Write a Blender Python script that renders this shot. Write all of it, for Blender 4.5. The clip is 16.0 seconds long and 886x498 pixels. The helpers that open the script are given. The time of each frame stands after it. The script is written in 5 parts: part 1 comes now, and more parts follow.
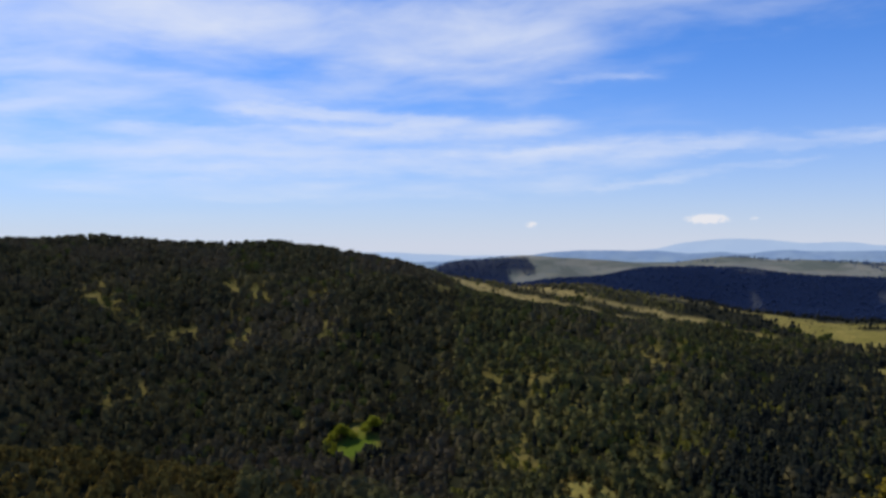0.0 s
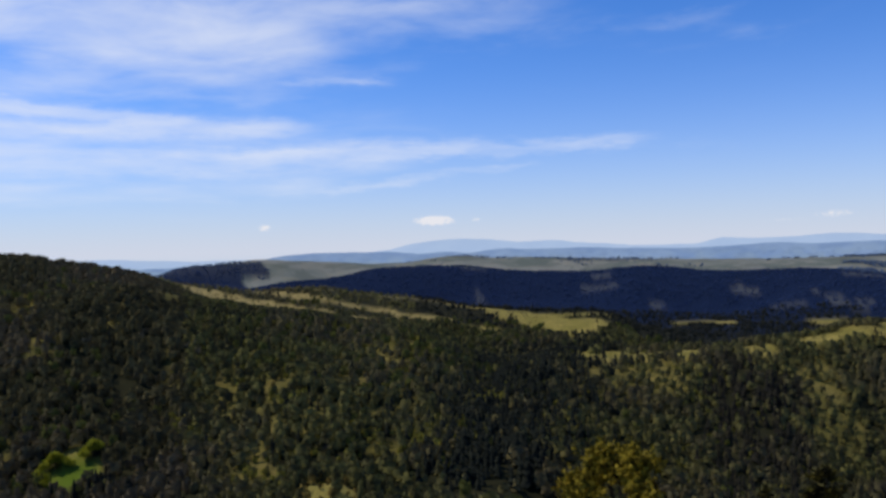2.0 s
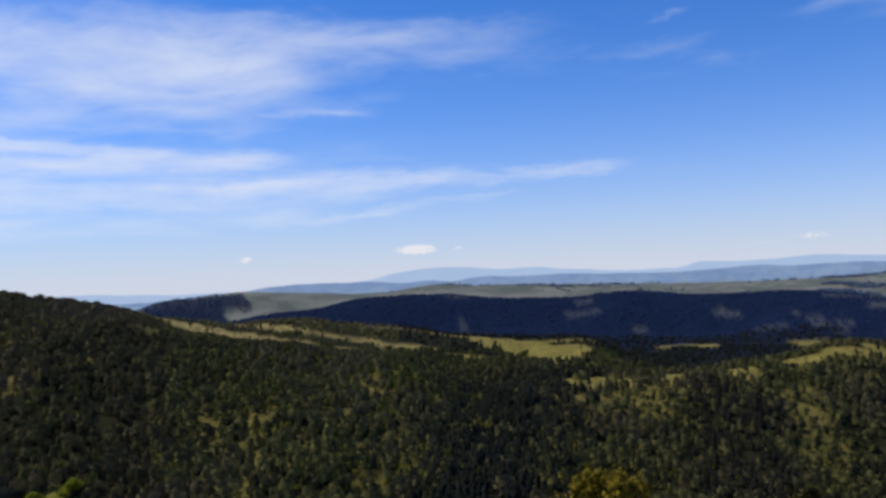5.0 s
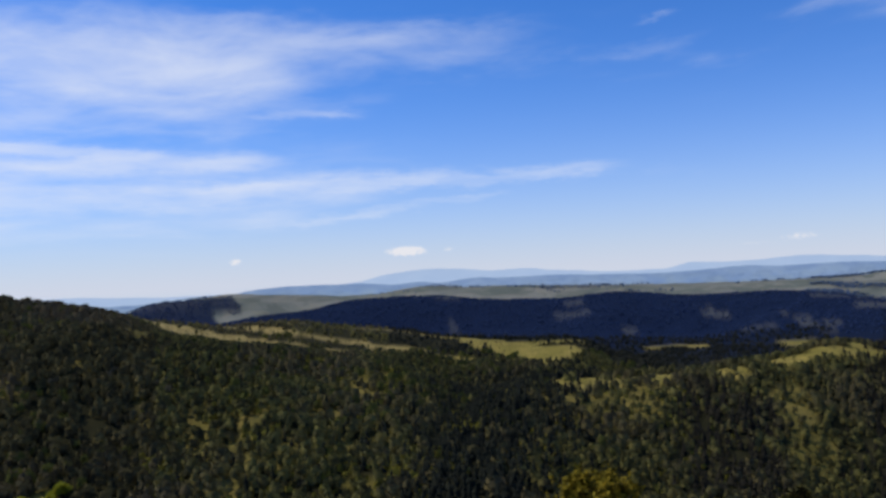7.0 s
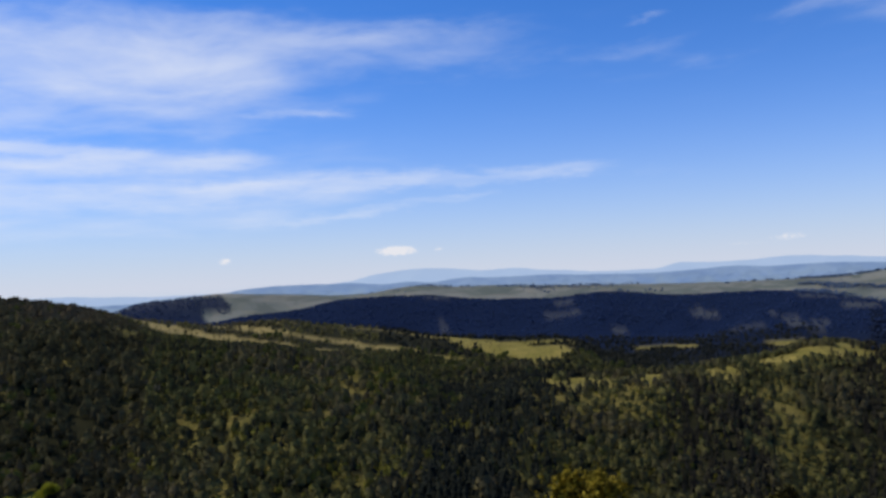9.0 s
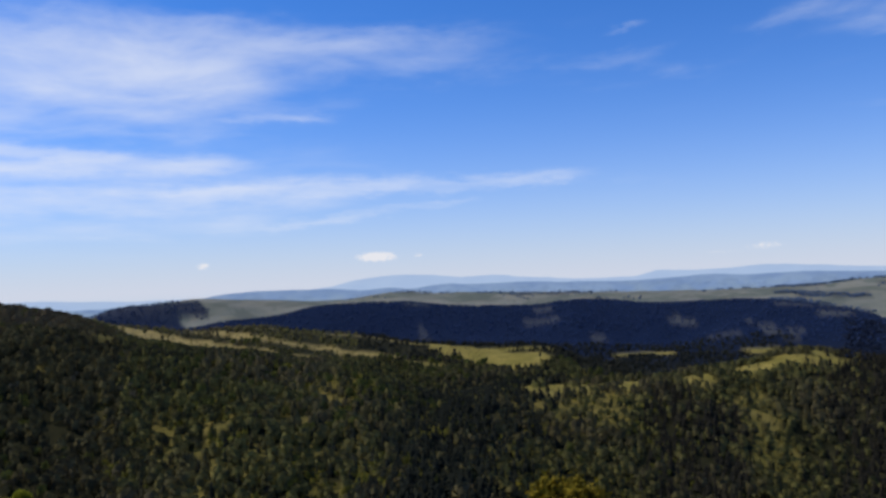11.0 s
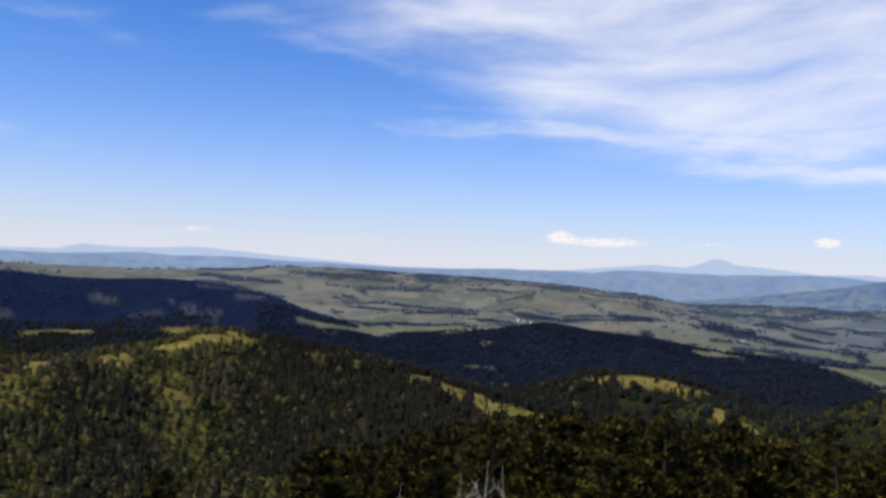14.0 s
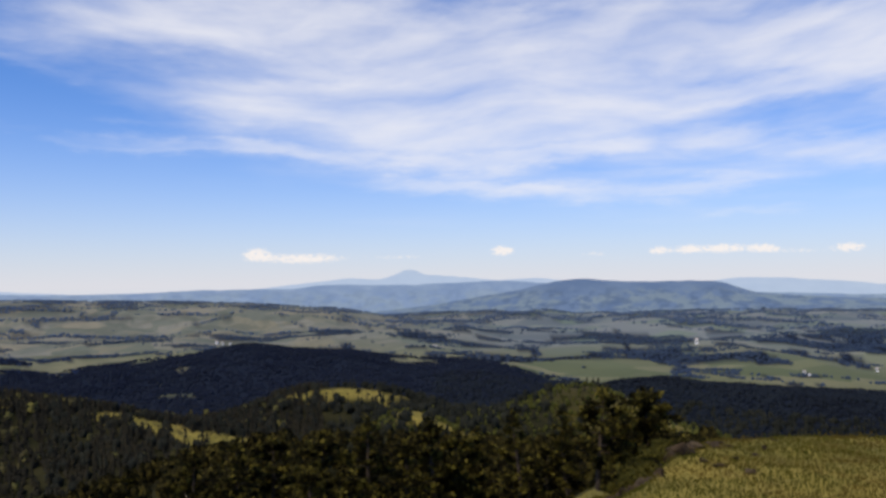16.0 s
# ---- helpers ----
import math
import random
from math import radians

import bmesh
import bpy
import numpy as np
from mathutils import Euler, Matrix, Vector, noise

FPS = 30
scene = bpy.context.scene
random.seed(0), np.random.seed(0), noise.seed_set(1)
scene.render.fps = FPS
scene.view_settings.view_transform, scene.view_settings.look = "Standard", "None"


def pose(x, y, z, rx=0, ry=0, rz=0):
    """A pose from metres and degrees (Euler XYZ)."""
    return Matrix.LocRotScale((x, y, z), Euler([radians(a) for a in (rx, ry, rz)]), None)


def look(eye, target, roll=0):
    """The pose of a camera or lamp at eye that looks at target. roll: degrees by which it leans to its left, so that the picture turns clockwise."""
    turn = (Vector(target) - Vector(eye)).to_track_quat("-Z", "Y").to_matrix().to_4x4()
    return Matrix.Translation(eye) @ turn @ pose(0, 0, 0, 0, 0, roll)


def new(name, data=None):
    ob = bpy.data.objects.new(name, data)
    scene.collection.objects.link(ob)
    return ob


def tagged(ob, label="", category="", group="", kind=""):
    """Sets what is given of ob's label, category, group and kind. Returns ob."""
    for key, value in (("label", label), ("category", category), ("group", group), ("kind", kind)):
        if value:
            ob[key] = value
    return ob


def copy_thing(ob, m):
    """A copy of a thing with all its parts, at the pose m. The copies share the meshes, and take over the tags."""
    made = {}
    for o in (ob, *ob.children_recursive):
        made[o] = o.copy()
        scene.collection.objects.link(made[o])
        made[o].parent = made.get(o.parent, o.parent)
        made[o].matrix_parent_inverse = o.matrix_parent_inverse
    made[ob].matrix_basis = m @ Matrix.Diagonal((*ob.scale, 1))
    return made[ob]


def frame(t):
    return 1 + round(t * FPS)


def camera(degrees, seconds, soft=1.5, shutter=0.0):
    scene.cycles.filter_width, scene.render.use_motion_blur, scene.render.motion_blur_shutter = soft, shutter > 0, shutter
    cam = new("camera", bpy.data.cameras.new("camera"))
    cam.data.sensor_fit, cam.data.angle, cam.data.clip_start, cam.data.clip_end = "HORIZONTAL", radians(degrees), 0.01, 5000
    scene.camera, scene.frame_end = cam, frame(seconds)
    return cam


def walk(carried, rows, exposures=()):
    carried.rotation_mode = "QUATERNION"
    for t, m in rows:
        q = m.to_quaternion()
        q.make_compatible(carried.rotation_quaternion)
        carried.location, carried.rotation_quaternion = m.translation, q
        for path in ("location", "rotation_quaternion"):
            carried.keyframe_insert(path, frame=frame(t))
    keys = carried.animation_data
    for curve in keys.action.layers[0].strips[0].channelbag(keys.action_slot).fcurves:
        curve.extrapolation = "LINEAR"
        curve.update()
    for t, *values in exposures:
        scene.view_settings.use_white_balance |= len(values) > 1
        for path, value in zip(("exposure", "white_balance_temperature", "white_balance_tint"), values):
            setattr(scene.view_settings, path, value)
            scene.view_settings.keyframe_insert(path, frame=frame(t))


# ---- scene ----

# ---------------------------------------------------------------- camera
cam = camera(58.5, 16.0, soft=3.1)
TURN = [
    (0.0, 89.96, 0.11, -0.12),
    (0.5, 89.56, -0.28, -9.07),
    (1.0, 89.32, 0.03, -15.27),
    (1.5, 89.50, 0.76, -18.58),
    (2.0, 89.92, 1.40, -19.17),
    (2.5, 90.36, 1.87, -19.43),
    (3.0, 90.76, 1.98, -19.60),
    (3.5, 91.15, 2.12, -19.79),
    (4.0, 91.53, 2.27, -20.00),
    (6.5, 92.08, 2.61, -20.98),
    (7.0, 92.03, 2.65, -21.15),
    (7.5, 92.01, 2.65, -21.36),
    (8.0, 91.98, 2.66, -21.57),
    (8.5, 91.96, 2.60, -21.75),
    (11.0, 92.38, 2.21, -23.32),
    (11.5, 92.10, 1.81, -26.80),
    (12.0, 91.56, 1.20, -31.88),
    (12.5, 90.71, 0.16, -38.42),
    (13.0, 89.84, -0.75, -46.25),
    (13.5, 89.95, -1.94, -54.86),
    (14.0, 90.95, -2.33, -63.11),
    (14.5, 91.61, -1.81, -71.20),
    (15.0, 92.09, -1.27, -78.71),
    (15.5, 92.50, -0.44, -83.17),
    (16.0, 92.44, 0.79, -84.65),
]


def held(t, rx, ry, rz):
    """The camera is held out in front of somebody who turns on the spot."""
    a = radians(rz)
    return t, pose(-0.3 * math.sin(a), 0.3 * math.cos(a), 1.62, rx, ry, rz)


walk(cam, [held(*row) for row in TURN], exposures=[(0, 0.0, 6500, 10), (11.5, 0.0, 6500, 10), (12.5, 0.06, 6550, 10), (13.0, 0.10, 6700, 10), (14.0, 0.19, 6950, 11), (14.5, 0.09, 7000, 11), (16, 0.13, 7250, 11)])

# ---------------------------------------------------------------- world and sun
SUN_BEARING, SUN_HEIGHT = -58.0, 54.0
world = bpy.data.worlds.new("world")
scene.world = world
world.use_nodes = True
wt = world.node_tree
wt.nodes.clear()


def wire(tree, value, socket):
    if isinstance(value, (int, float)):
        socket.default_value = value
    elif isinstance(value, tuple):
        socket.default_value = value
    else:
        tree.links.new(value, socket)


def calc(tree, op, a, b=0.0, c=0.0, clamp=False):
    n = tree.nodes.new("ShaderNodeMath")
    n.operation, n.use_clamp = op, clamp
    for v, s in zip((a, b, c), n.inputs):
        wire(tree, v, s)
    return n.outputs[0]


def ramp(tree, v, lo, hi):
    n = tree.nodes.new("ShaderNodeMapRange")
    n.interpolation_type = "SMOOTHSTEP"
    for x, s in zip((v, lo, hi), n.inputs):
        wire(tree, x, s)
    return n.outputs[0]


def vec(tree, x, y, z=0.0):
    n = tree.nodes.new("ShaderNodeCombineXYZ")
    for v, s in zip((x, y, z), n.inputs):
        wire(tree, v, s)
    return n.outputs[0]


def noise_of(tree, v, scale, detail=6.0, rough=0.55, distortion=0.0):
    n = tree.nodes.new("ShaderNodeTexNoise")
    if v is not None:
        tree.links.new(v, n.inputs["Vector"])
    n.inputs["Scale"].default_value = scale
    n.inputs["Detail"].default_value = detail
    n.inputs["Roughness"].default_value = rough
    n.inputs["Distortion"].default_value = distortion
    return n.outputs[0]


def mix(tree, f, a, b, blend="MIX"):
    n = tree.nodes.new("ShaderNodeMix")
    n.data_type, n.blend_type, n.clamp_factor = "RGBA", blend, True
    for v, s in ((f, n.inputs[0]), (a, n.inputs[6]), (b, n.inputs[7])):
        if isinstance(v, tuple) and len(v) == 3:
            v = (*v, 1.0)
        wire(tree, v, s)
    return n.outputs[2]


sky = wt.nodes.new("ShaderNodeTexSky")
sky.sky_type, sky.sun_disc = "NISHITA", False
sky.sun_elevation, sky.sun_rotation = radians(SUN_HEIGHT), radians(SUN_BEARING)
sky.altitude, sky.air_density, sky.dust_density, sky.ozone_density = 900, 1.0, 0.6, 3.0

way = wt.nodes.new("ShaderNodeTexCoord").outputs["Generated"]
split = wt.nodes.new("ShaderNodeSeparateXYZ")
wt.links.new(way, split.inputs[0])
bear = calc(wt, "MULTIPLY", calc(wt, "ARCTAN2", split.outputs[0], split.outputs[1]), 57.2958)
high = calc(wt, "MULTIPLY", calc(wt, "ARCSINE", split.outputs[2]), 57.2958)
spread = calc(wt, "LOGARITHM", calc(wt, "ADD", calc(wt, "MAXIMUM", high, 0.0), 5.0), 2.718)

# long cirrus streaks, drawn out along the horizon and bent by a slow wave
wave = noise_of(wt, vec(wt, calc(wt, "MULTIPLY", bear, 0.035), spread), 1.3, 2.0)
lean = calc(wt, "SUBTRACT", spread, calc(wt, "MULTIPLY", bear, 0.0022))
lean = calc(wt, "ADD", lean, calc(wt, "MULTIPLY", wave, 0.28))
streak = noise_of(wt, vec(wt, calc(wt, "MULTIPLY", bear, 0.042), calc(wt, "MULTIPLY", lean, 3.8)), 1.5, 8.0, 0.54, 0.15)
tuft = noise_of(wt, vec(wt, calc(wt, "MULTIPLY", bear, 0.11), calc(wt, "MULTIPLY", lean, 7.5), 3.0), 1.6, 7.0, 0.55, 0.25)


def bank(b0, e0, wide, tall, tilt=0.0):
    """A soft oval bank of cloud at a bearing and height, in degrees."""
    db = calc(wt, "SUBTRACT", bear, b0)
    de = calc(wt, "SUBTRACT", calc(wt, "SUBTRACT", high, e0), calc(wt, "MULTIPLY", db, tilt))
    q = calc(wt, "ADD", calc(wt, "POWER", calc(wt, "ABSOLUTE", calc(wt, "DIVIDE", db, wide)), 2.0),
             calc(wt, "POWER", calc(wt, "ABSOLUTE", calc(wt, "DIVIDE", de, tall)), 2.0))
    return calc(wt, "EXPONENT", calc(wt, "MULTIPLY", q, -1.0))


def banks(rows):
    total = 0.0
    for amount, *row in rows:
        total = calc(wt, "MULTIPLY_ADD", bank(*row), amount, total)
    return total


# cirrus streaks: amount, then bearing and height of both ends and half breadth, in degrees
STREAKS_A = [
    (0.55, -29.1, 9.0, -22.9, 10.5, 1.07), (0.45, -24.9, 11.8, -14.4, 10.8, 1.07), (0.45, -14.4, 10.8, 3.2, 11.7, 1.07), (0.75, -29.1, 15.1, -20.7, 15.9, 2.25), (0.75, -20.7, 15.9, -8.9, 15.2, 2.25),
    (0.75, -8.9, 15.2, 4.1, 15.1, 2.25), (0.6, -14.1, 9.8, -6.9, 9.5, 0.45), (0.6, -6.9, 9.5, 0.8, 8.8, 0.45), (0.6, -29.1, 6.0, -18.9, 6.9, 0.9), (0.6, -18.9, 6.9, -10.5, 6.9, 0.9),
    (0.5, -20.7, 8.1, -12.1, 8.1, 0.53), (0.5, -12.1, 8.1, 6.9, 8.6, 0.53), (0.6, -20.7, 5.4, 0.8, 6.2, 0.74), (0.6, 0.8, 6.2, 14.8, 7.0, 0.74), (0.35, -24.2, 4.4, -7.4, 4.0, 0.66),
]
STREAKS_B = [
    (0.35, -7.4, 4.0, 8.9, 4.5, 0.66), (0.42, 8.7, 11.8, 10.5, 12.2, 0.33), (0.42, 10.5, 12.2, 14.2, 11.8, 0.33), (0.6, 4.9, 16.4, 12.9, 16.1, 1.56), (0.6, 12.9, 16.1, 21.8, 15.9, 1.56),
    (0.22, 8.9, 14.5, 15.9, 13.9, 0.57), (0.5, -8.9, 15.5, -0.4, 15.8, 2.25), (0.5, -0.4, 15.8, 8.3, 16.1, 2.25), (0.62, 8.3, 17.4, 17.2, 16.5, 1.39), (0.62, 17.2, 16.5, 21.8, 16.7, 1.39),
    (0.35, 11.4, 14.5, 17.1, 14.3, 0.49), (0.36, -5.8, 9.5, 0.1, 8.7, 0.37), (0.36, 0.1, 8.7, 7.6, 8.4, 0.37), (0.45, -9.1, 6.0, 1.1, 6.3, 0.9), (0.45, 1.1, 6.3, 13.6, 6.5, 0.9),
]
STREAKS_C = [
    (0.72, 4.9, 6.8, 20.9, 7.1, 0.45), (0.72, 20.9, 7.1, 31.7, 7.2, 0.45), (0.5, 11.1, 4.3, 19.2, 5.3, 0.25), (0.5, 19.2, 5.3, 25.4, 5.8, 0.25), (0.2, 32.6, 6.6, 38.7, 6.7, 0.25),
    (0.36, 29.7, 15.3, 37.3, 15.0, 0.61), (0.36, 37.3, 15.0, 42.0, 13.4, 0.61), (0.4, 36.9, 16.9, 37.6, 17.3, 0.2), (0.2, 31.8, 13.7, 41.2, 13.2, 0.33), (0.2, 24.7, 18.4, 30.0, 17.4, 0.74),
    (0.3, 46.5, 16.2, 50.8, 16.5, 0.49), (0.4, 53.1, 10.3, 56.5, 10.3, 0.41), (0.5, 58.4, 9.5, 63.3, 9.5, 0.25), (0.5, 63.3, 9.5, 67.8, 9.5, 0.25), (0.4, 62.3, 11.0, 67.8, 11.4, 0.33),
]
STREAKS_D = [
    (0.4, 61.6, 16.1, 67.8, 13.9, 0.9), (0.3, 52.4, 15.1, 59.8, 13.9, 0.57), (0.3, 59.8, 13.9, 67.8, 13.2, 0.57), (0.95, 71.5, 18.6, 83.1, 16.2, 2.87), (0.95, 83.1, 16.2, 96.9, 16.9, 2.87),
    (0.95, 75.0, 12.9, 83.2, 11.3, 1.97), (0.95, 83.2, 11.3, 93.2, 12.2, 1.97), (0.5, 60.4, 9.6, 71.0, 9.8, 0.53), (0.7, 71.0, 9.8, 79.2, 9.0, 0.53), (0.7, 79.2, 9.0, 87.3, 8.7, 0.66),
    (0.7, 87.3, 8.7, 97.4, 9.5, 0.66), (0.6, 70.9, 13.6, 77.4, 14.6, 1.23), (0.62, 82.1, 7.3, 89.4, 6.6, 0.53), (0.62, 89.4, 6.6, 98.9, 6.2, 0.53), (0.62, 98.9, 6.2, 105.8, 6.9, 0.53),
]
STREAKS_E = [
    (0.75, 99.6, 11.5, 103.4, 12.4, 0.9), (0.75, 103.4, 12.4, 108.9, 12.8, 0.9), (0.8, 96.9, 18.3, 107.9, 16.1, 1.84), (0.4, 65.7, 11.7, 69.3, 11.7, 0.49), (0.5, 60.5, 17.9, 66.0, 16.7, 0.66),
    (0.5, 66.0, 16.7, 72.4, 16.1, 0.66), (0.4, 100.7, 8.3, 107.9, 7.5, 0.98), (0.8, 105.3, 16.3, 114.4, 14.1, 2.05), (0.6, 103.3, 9.4, 114.1, 7.8, 0.9), (0.3, 104.3, 4.7, 107.8, 4.8, 0.33),
]


def streaks(rows):
    """Soft bands of cloud along straight lines, edges drawn out by a slow wave."""
    fray = calc(wt, "SUBTRACT", noise_of(wt, vec(wt, calc(wt, "MULTIPLY", bear, 0.16), calc(wt, "MULTIPLY", high, 0.5), 9.0), 1.0, 4.0, 0.6), 0.5)
    fine = calc(wt, "SUBTRACT", noise_of(wt, vec(wt, calc(wt, "MULTIPLY", bear, 0.5), calc(wt, "MULTIPLY", high, 2.2), 4.0), 1.0, 5.0, 0.65), 0.5)
    e = calc(wt, "MULTIPLY_ADD", fine, 1.1, calc(wt, "MULTIPLY_ADD", fray, 1.9, high))
    total = 0.0
    for amount, b0, e0, b1, e1, half in rows:
        db, de = b1 - b0, e1 - e0
        x, y = calc(wt, "SUBTRACT", bear, b0), calc(wt, "SUBTRACT", e, e0)
        u = calc(wt, "DIVIDE", calc(wt, "MULTIPLY_ADD", x, db, calc(wt, "MULTIPLY", y, de)), db * db + de * de, clamp=True)
        x, y = calc(wt, "MULTIPLY_ADD", u, -db, x), calc(wt, "MULTIPLY_ADD", u, -de, y)
        x = calc(wt, "MULTIPLY", x, 0.22)
        q = calc(wt, "DIVIDE", calc(wt, "MULTIPLY_ADD", x, x, calc(wt, "MULTIPLY", y, y)), -(1.3 * half + 0.1) ** 2)
        total = calc(wt, "SMOOTH_MAX", total, calc(wt, "MULTIPLY", calc(wt, "EXPONENT", q), amount), 0.12)
    return total


cirrus = streaks(STREAKS_A + STREAKS_B + STREAKS_C + STREAKS_D + STREAKS_E)
# thin milky veil round the streaks and the cloud behind the viewer
cirrus = calc(wt, "ADD", cirrus, banks([
    (0.30, -24, 12, 26, 8, 0.0), (0.30, 0, 7, 22, 3.4, 0.02), (0.55, 92, 13, 20, 7.0, 0.0), (0.24, 62, 17, 14, 3.0, 0.0), (0.24, 0, 15, 14, 3.5, 0.0), (0.5, -50, 12, 16, 9, 0.0),
    (0.6, 130, 13, 16, 7, 0.0), (0.9, 160, 16, 30, 10, 0.0), (0.9, 215, 25, 40, 18, 0.0), (0.7, -100, 30, 40, 16, 0.0)]))
body = calc(wt, "ADD", calc(wt, "MULTIPLY", streak, 0.72), calc(wt, "MULTIPLY", tuft, 0.38))
grain = calc(wt, "MULTIPLY", calc(wt, "SUBTRACT", body, 0.55), 1.15)
veil = ramp(wt, calc(wt, "MULTIPLY_ADD", calc(wt, "MINIMUM", cirrus, 1.05), 0.66, grain), 0.08, 1.05)
veil = calc(wt, "MULTIPLY", veil, ramp(wt, cirrus, 0.02, 0.45))

# small fair-weather heaps low over the horizon
puff_noise = noise_of(wt, vec(wt, calc(wt, "MULTIPLY", bear, 1.3), calc(wt, "MULTIPLY", high, 2.2)), 2.4, 5.0, 0.65)
heaps = banks([
    (1.0, 18.6, 2.0, 1.3, 0.32), (0.6, 6.5, 1.7, 0.45, 0.25), (0.4, 21.6, 2.0, 0.4, 0.16), (0.35, 45.6, 1.65, 1.5, 0.3), (0.25, 42.6, 1.3, 2.0, 0.2),
    (0.65, 71.4, 2.2, 0.9, 0.45), (0.6, 74.6, 1.85, 3.0, 0.38), (0.3, 81.5, 1.9, 2.4, 0.22), (0.75, 89.0, 2.25, 0.8, 0.36), (0.3, 95.5, 1.9, 1.3, 0.22), (0.6, 100.0, 2.05, 0.8, 0.3),
    (0.62, 101.9, 2.1, 0.8, 0.33), (0.66, 104.2, 2.08, 1.5, 0.33), (0.6, 106.8, 2.05, 1.0, 0.3), (0.3, 109.0, 1.8, 1.6, 0.22), (0.6, 111.9, 1.95, 1.0, 0.32)])
heap = ramp(wt, calc(wt, "MULTIPLY", heaps, calc(wt, "MULTIPLY_ADD", puff_noise, 3.4, -0.75)), 0.16, 0.52)

# pale summer haze along the horizon
hazy = calc(wt, "EXPONENT", calc(wt, "MULTIPLY", calc(wt, "POWER", calc(wt, "DIVIDE", calc(wt, "ABSOLUTE", high), 6.3), 1.25), -1.0))
deep = mix(wt, 1.0, sky.outputs[0], (0.325, 0.83, 1.55), "MULTIPLY")
clear = mix(wt, calc(wt, "MULTIPLY", hazy, 0.93), deep, (6.5, 6.8, 7.9))
clouded = mix(wt, calc(wt, "MULTIPLY", veil, 0.92, clamp=True), clear, (7.5, 8.0, 9.2))
clouded = mix(wt, calc(wt, "MULTIPLY", heap, 0.80), clouded, (8.6, 8.4, 8.6))
back = wt.nodes.new("ShaderNodeBackground")
back.inputs["Strength"].default_value = 0.10
wt.links.new(clouded, back.inputs["Color"])
wt.links.new(back.outputs[0], wt.nodes.new("ShaderNodeOutputWorld").inputs["Surface"])

sun = new("sun", bpy.data.lights.new("sun", "SUN"))
sun.data.energy, sun.data.angle, sun.data.color = 2.8, radians(0.6), (1.0, 0.93, 0.80)
sun_way = Vector((math.sin(radians(SUN_BEARING)) * math.cos(radians(SUN_HEIGHT)), math.cos(radians(SUN_BEARING)) * math.cos(radians(SUN_HEIGHT)), math.sin(radians(SUN_HEIGHT))))
sun.matrix_world = look(sun_way * 50, (0, 0, 0))

# ---------------------------------------------------------------- materials
def material(name, rough=0.85, spec=0.25):
    m = bpy.data.materials.new(name)
    m.use_nodes = True
    t = m.node_tree
    b = t.nodes["Principled BSDF"]
    b.inputs["Roughness"].default_value = rough
    b.inputs["Specular IOR Level"].default_value = spec
    return m, t, b


def place_of(t):
    return t.nodes.new("ShaderNodeNewGeometry").outputs["Position"]


def island(t):
    return t.nodes.new("ShaderNodeNewGeometry").outputs["Random Per Island"]


def bump(t, b, height, strength, distance):
    n = t.nodes.new("ShaderNodeBump")
    n.inputs["Strength"].default_value, n.inputs["Distance"].default_value = strength, distance
    t.links.new(height, n.inputs["Height"])
    t.links.new(n.outputs[0], b.inputs["Normal"])


def foliage(name, dark, mid, light, stand=70.0, tree=5.0, glow=0.0, brown=None, brown_size=130.0, light_from=0.38):
    """Leaves or needle sprays: tone by stand, by tree and by single tuft, with light shining through."""
    m, t, b = material(name, 0.85, 0.05)
    p = place_of(t)
    big = ramp(t, noise_of(t, p, 1 / stand, 3.0), 0.35, 0.65)
    small = ramp(t, noise_of(t, p, 1 / tree, 2.0), light_from, light_from + 0.26)
    c = mix(t, big, dark, mid)
    c = mix(t, calc(t, "MULTIPLY", small, 0.65), c, light)
    if brown:
        c = mix(t, calc(t, "MULTIPLY", ramp(t, noise_of(t, p, 1 / brown_size, 4.0, 0.6), 0.44, 0.64), 0.65), c, brown)
    c = mix(t, calc(t, "MULTIPLY", island(t), 0.2), c, dark)
    t.links.new(c, b.inputs["Base Color"])
    if glow:
        trans = t.nodes.new("ShaderNodeBsdfTranslucent")
        t.links.new(c, trans.inputs["Color"])
        blend = t.nodes.new("ShaderNodeMixShader")
        blend.inputs[0].default_value = glow
        t.links.new(b.outputs[0], blend.inputs[1])
        t.links.new(trans.outputs[0], blend.inputs[2])
        t.links.new(blend.outputs[0], t.nodes["Material Output"].inputs["Surface"])
    return m


MAT_SLOPE = foliage("mixed_slope_forest", (0.036, 0.036, 0.018), (0.100, 0.092, 0.034), (0.250, 0.222, 0.058), 60, 7, 0.25, (0.135, 0.104, 0.056))
# brownish wood, its colour also dimmed for the view's darker left side
MAT_HILLWOOD = foliage("dimmed_brown_hill_forest", (0.034, 0.031, 0.017), (0.080, 0.068, 0.031), (0.180, 0.150, 0.055), 90, 8, 0.25, (0.150, 0.112, 0.066))
MAT_FIR = foliage("dark_fir_forest", (0.010, 0.012, 0.010), (0.016, 0.019, 0.014), (0.034, 0.036, 0.021), 60, 6, 0.2)
# valley firs darkened in colour to stand for shade
MAT_VALLEY = foliage("shade_toned_valley_firs", (0.013, 0.015, 0.012), (0.020, 0.022, 0.017), (0.036, 0.037, 0.025), 80, 9, 0.2)
MAT_LEAF = foliage("fresh_beech_leaves", (0.060, 0.066, 0.018), (0.095, 0.100, 0.024), (0.150, 0.150, 0.034), 40, 5, 0.35)
# yellow-green young leaves, brightened further to lift the sunlit slope
MAT_SAPLING = foliage("young_beech_leaves", (0.095, 0.090, 0.018), (0.195, 0.180, 0.030), (0.340, 0.300, 0.052), 40, 5, 0.35)
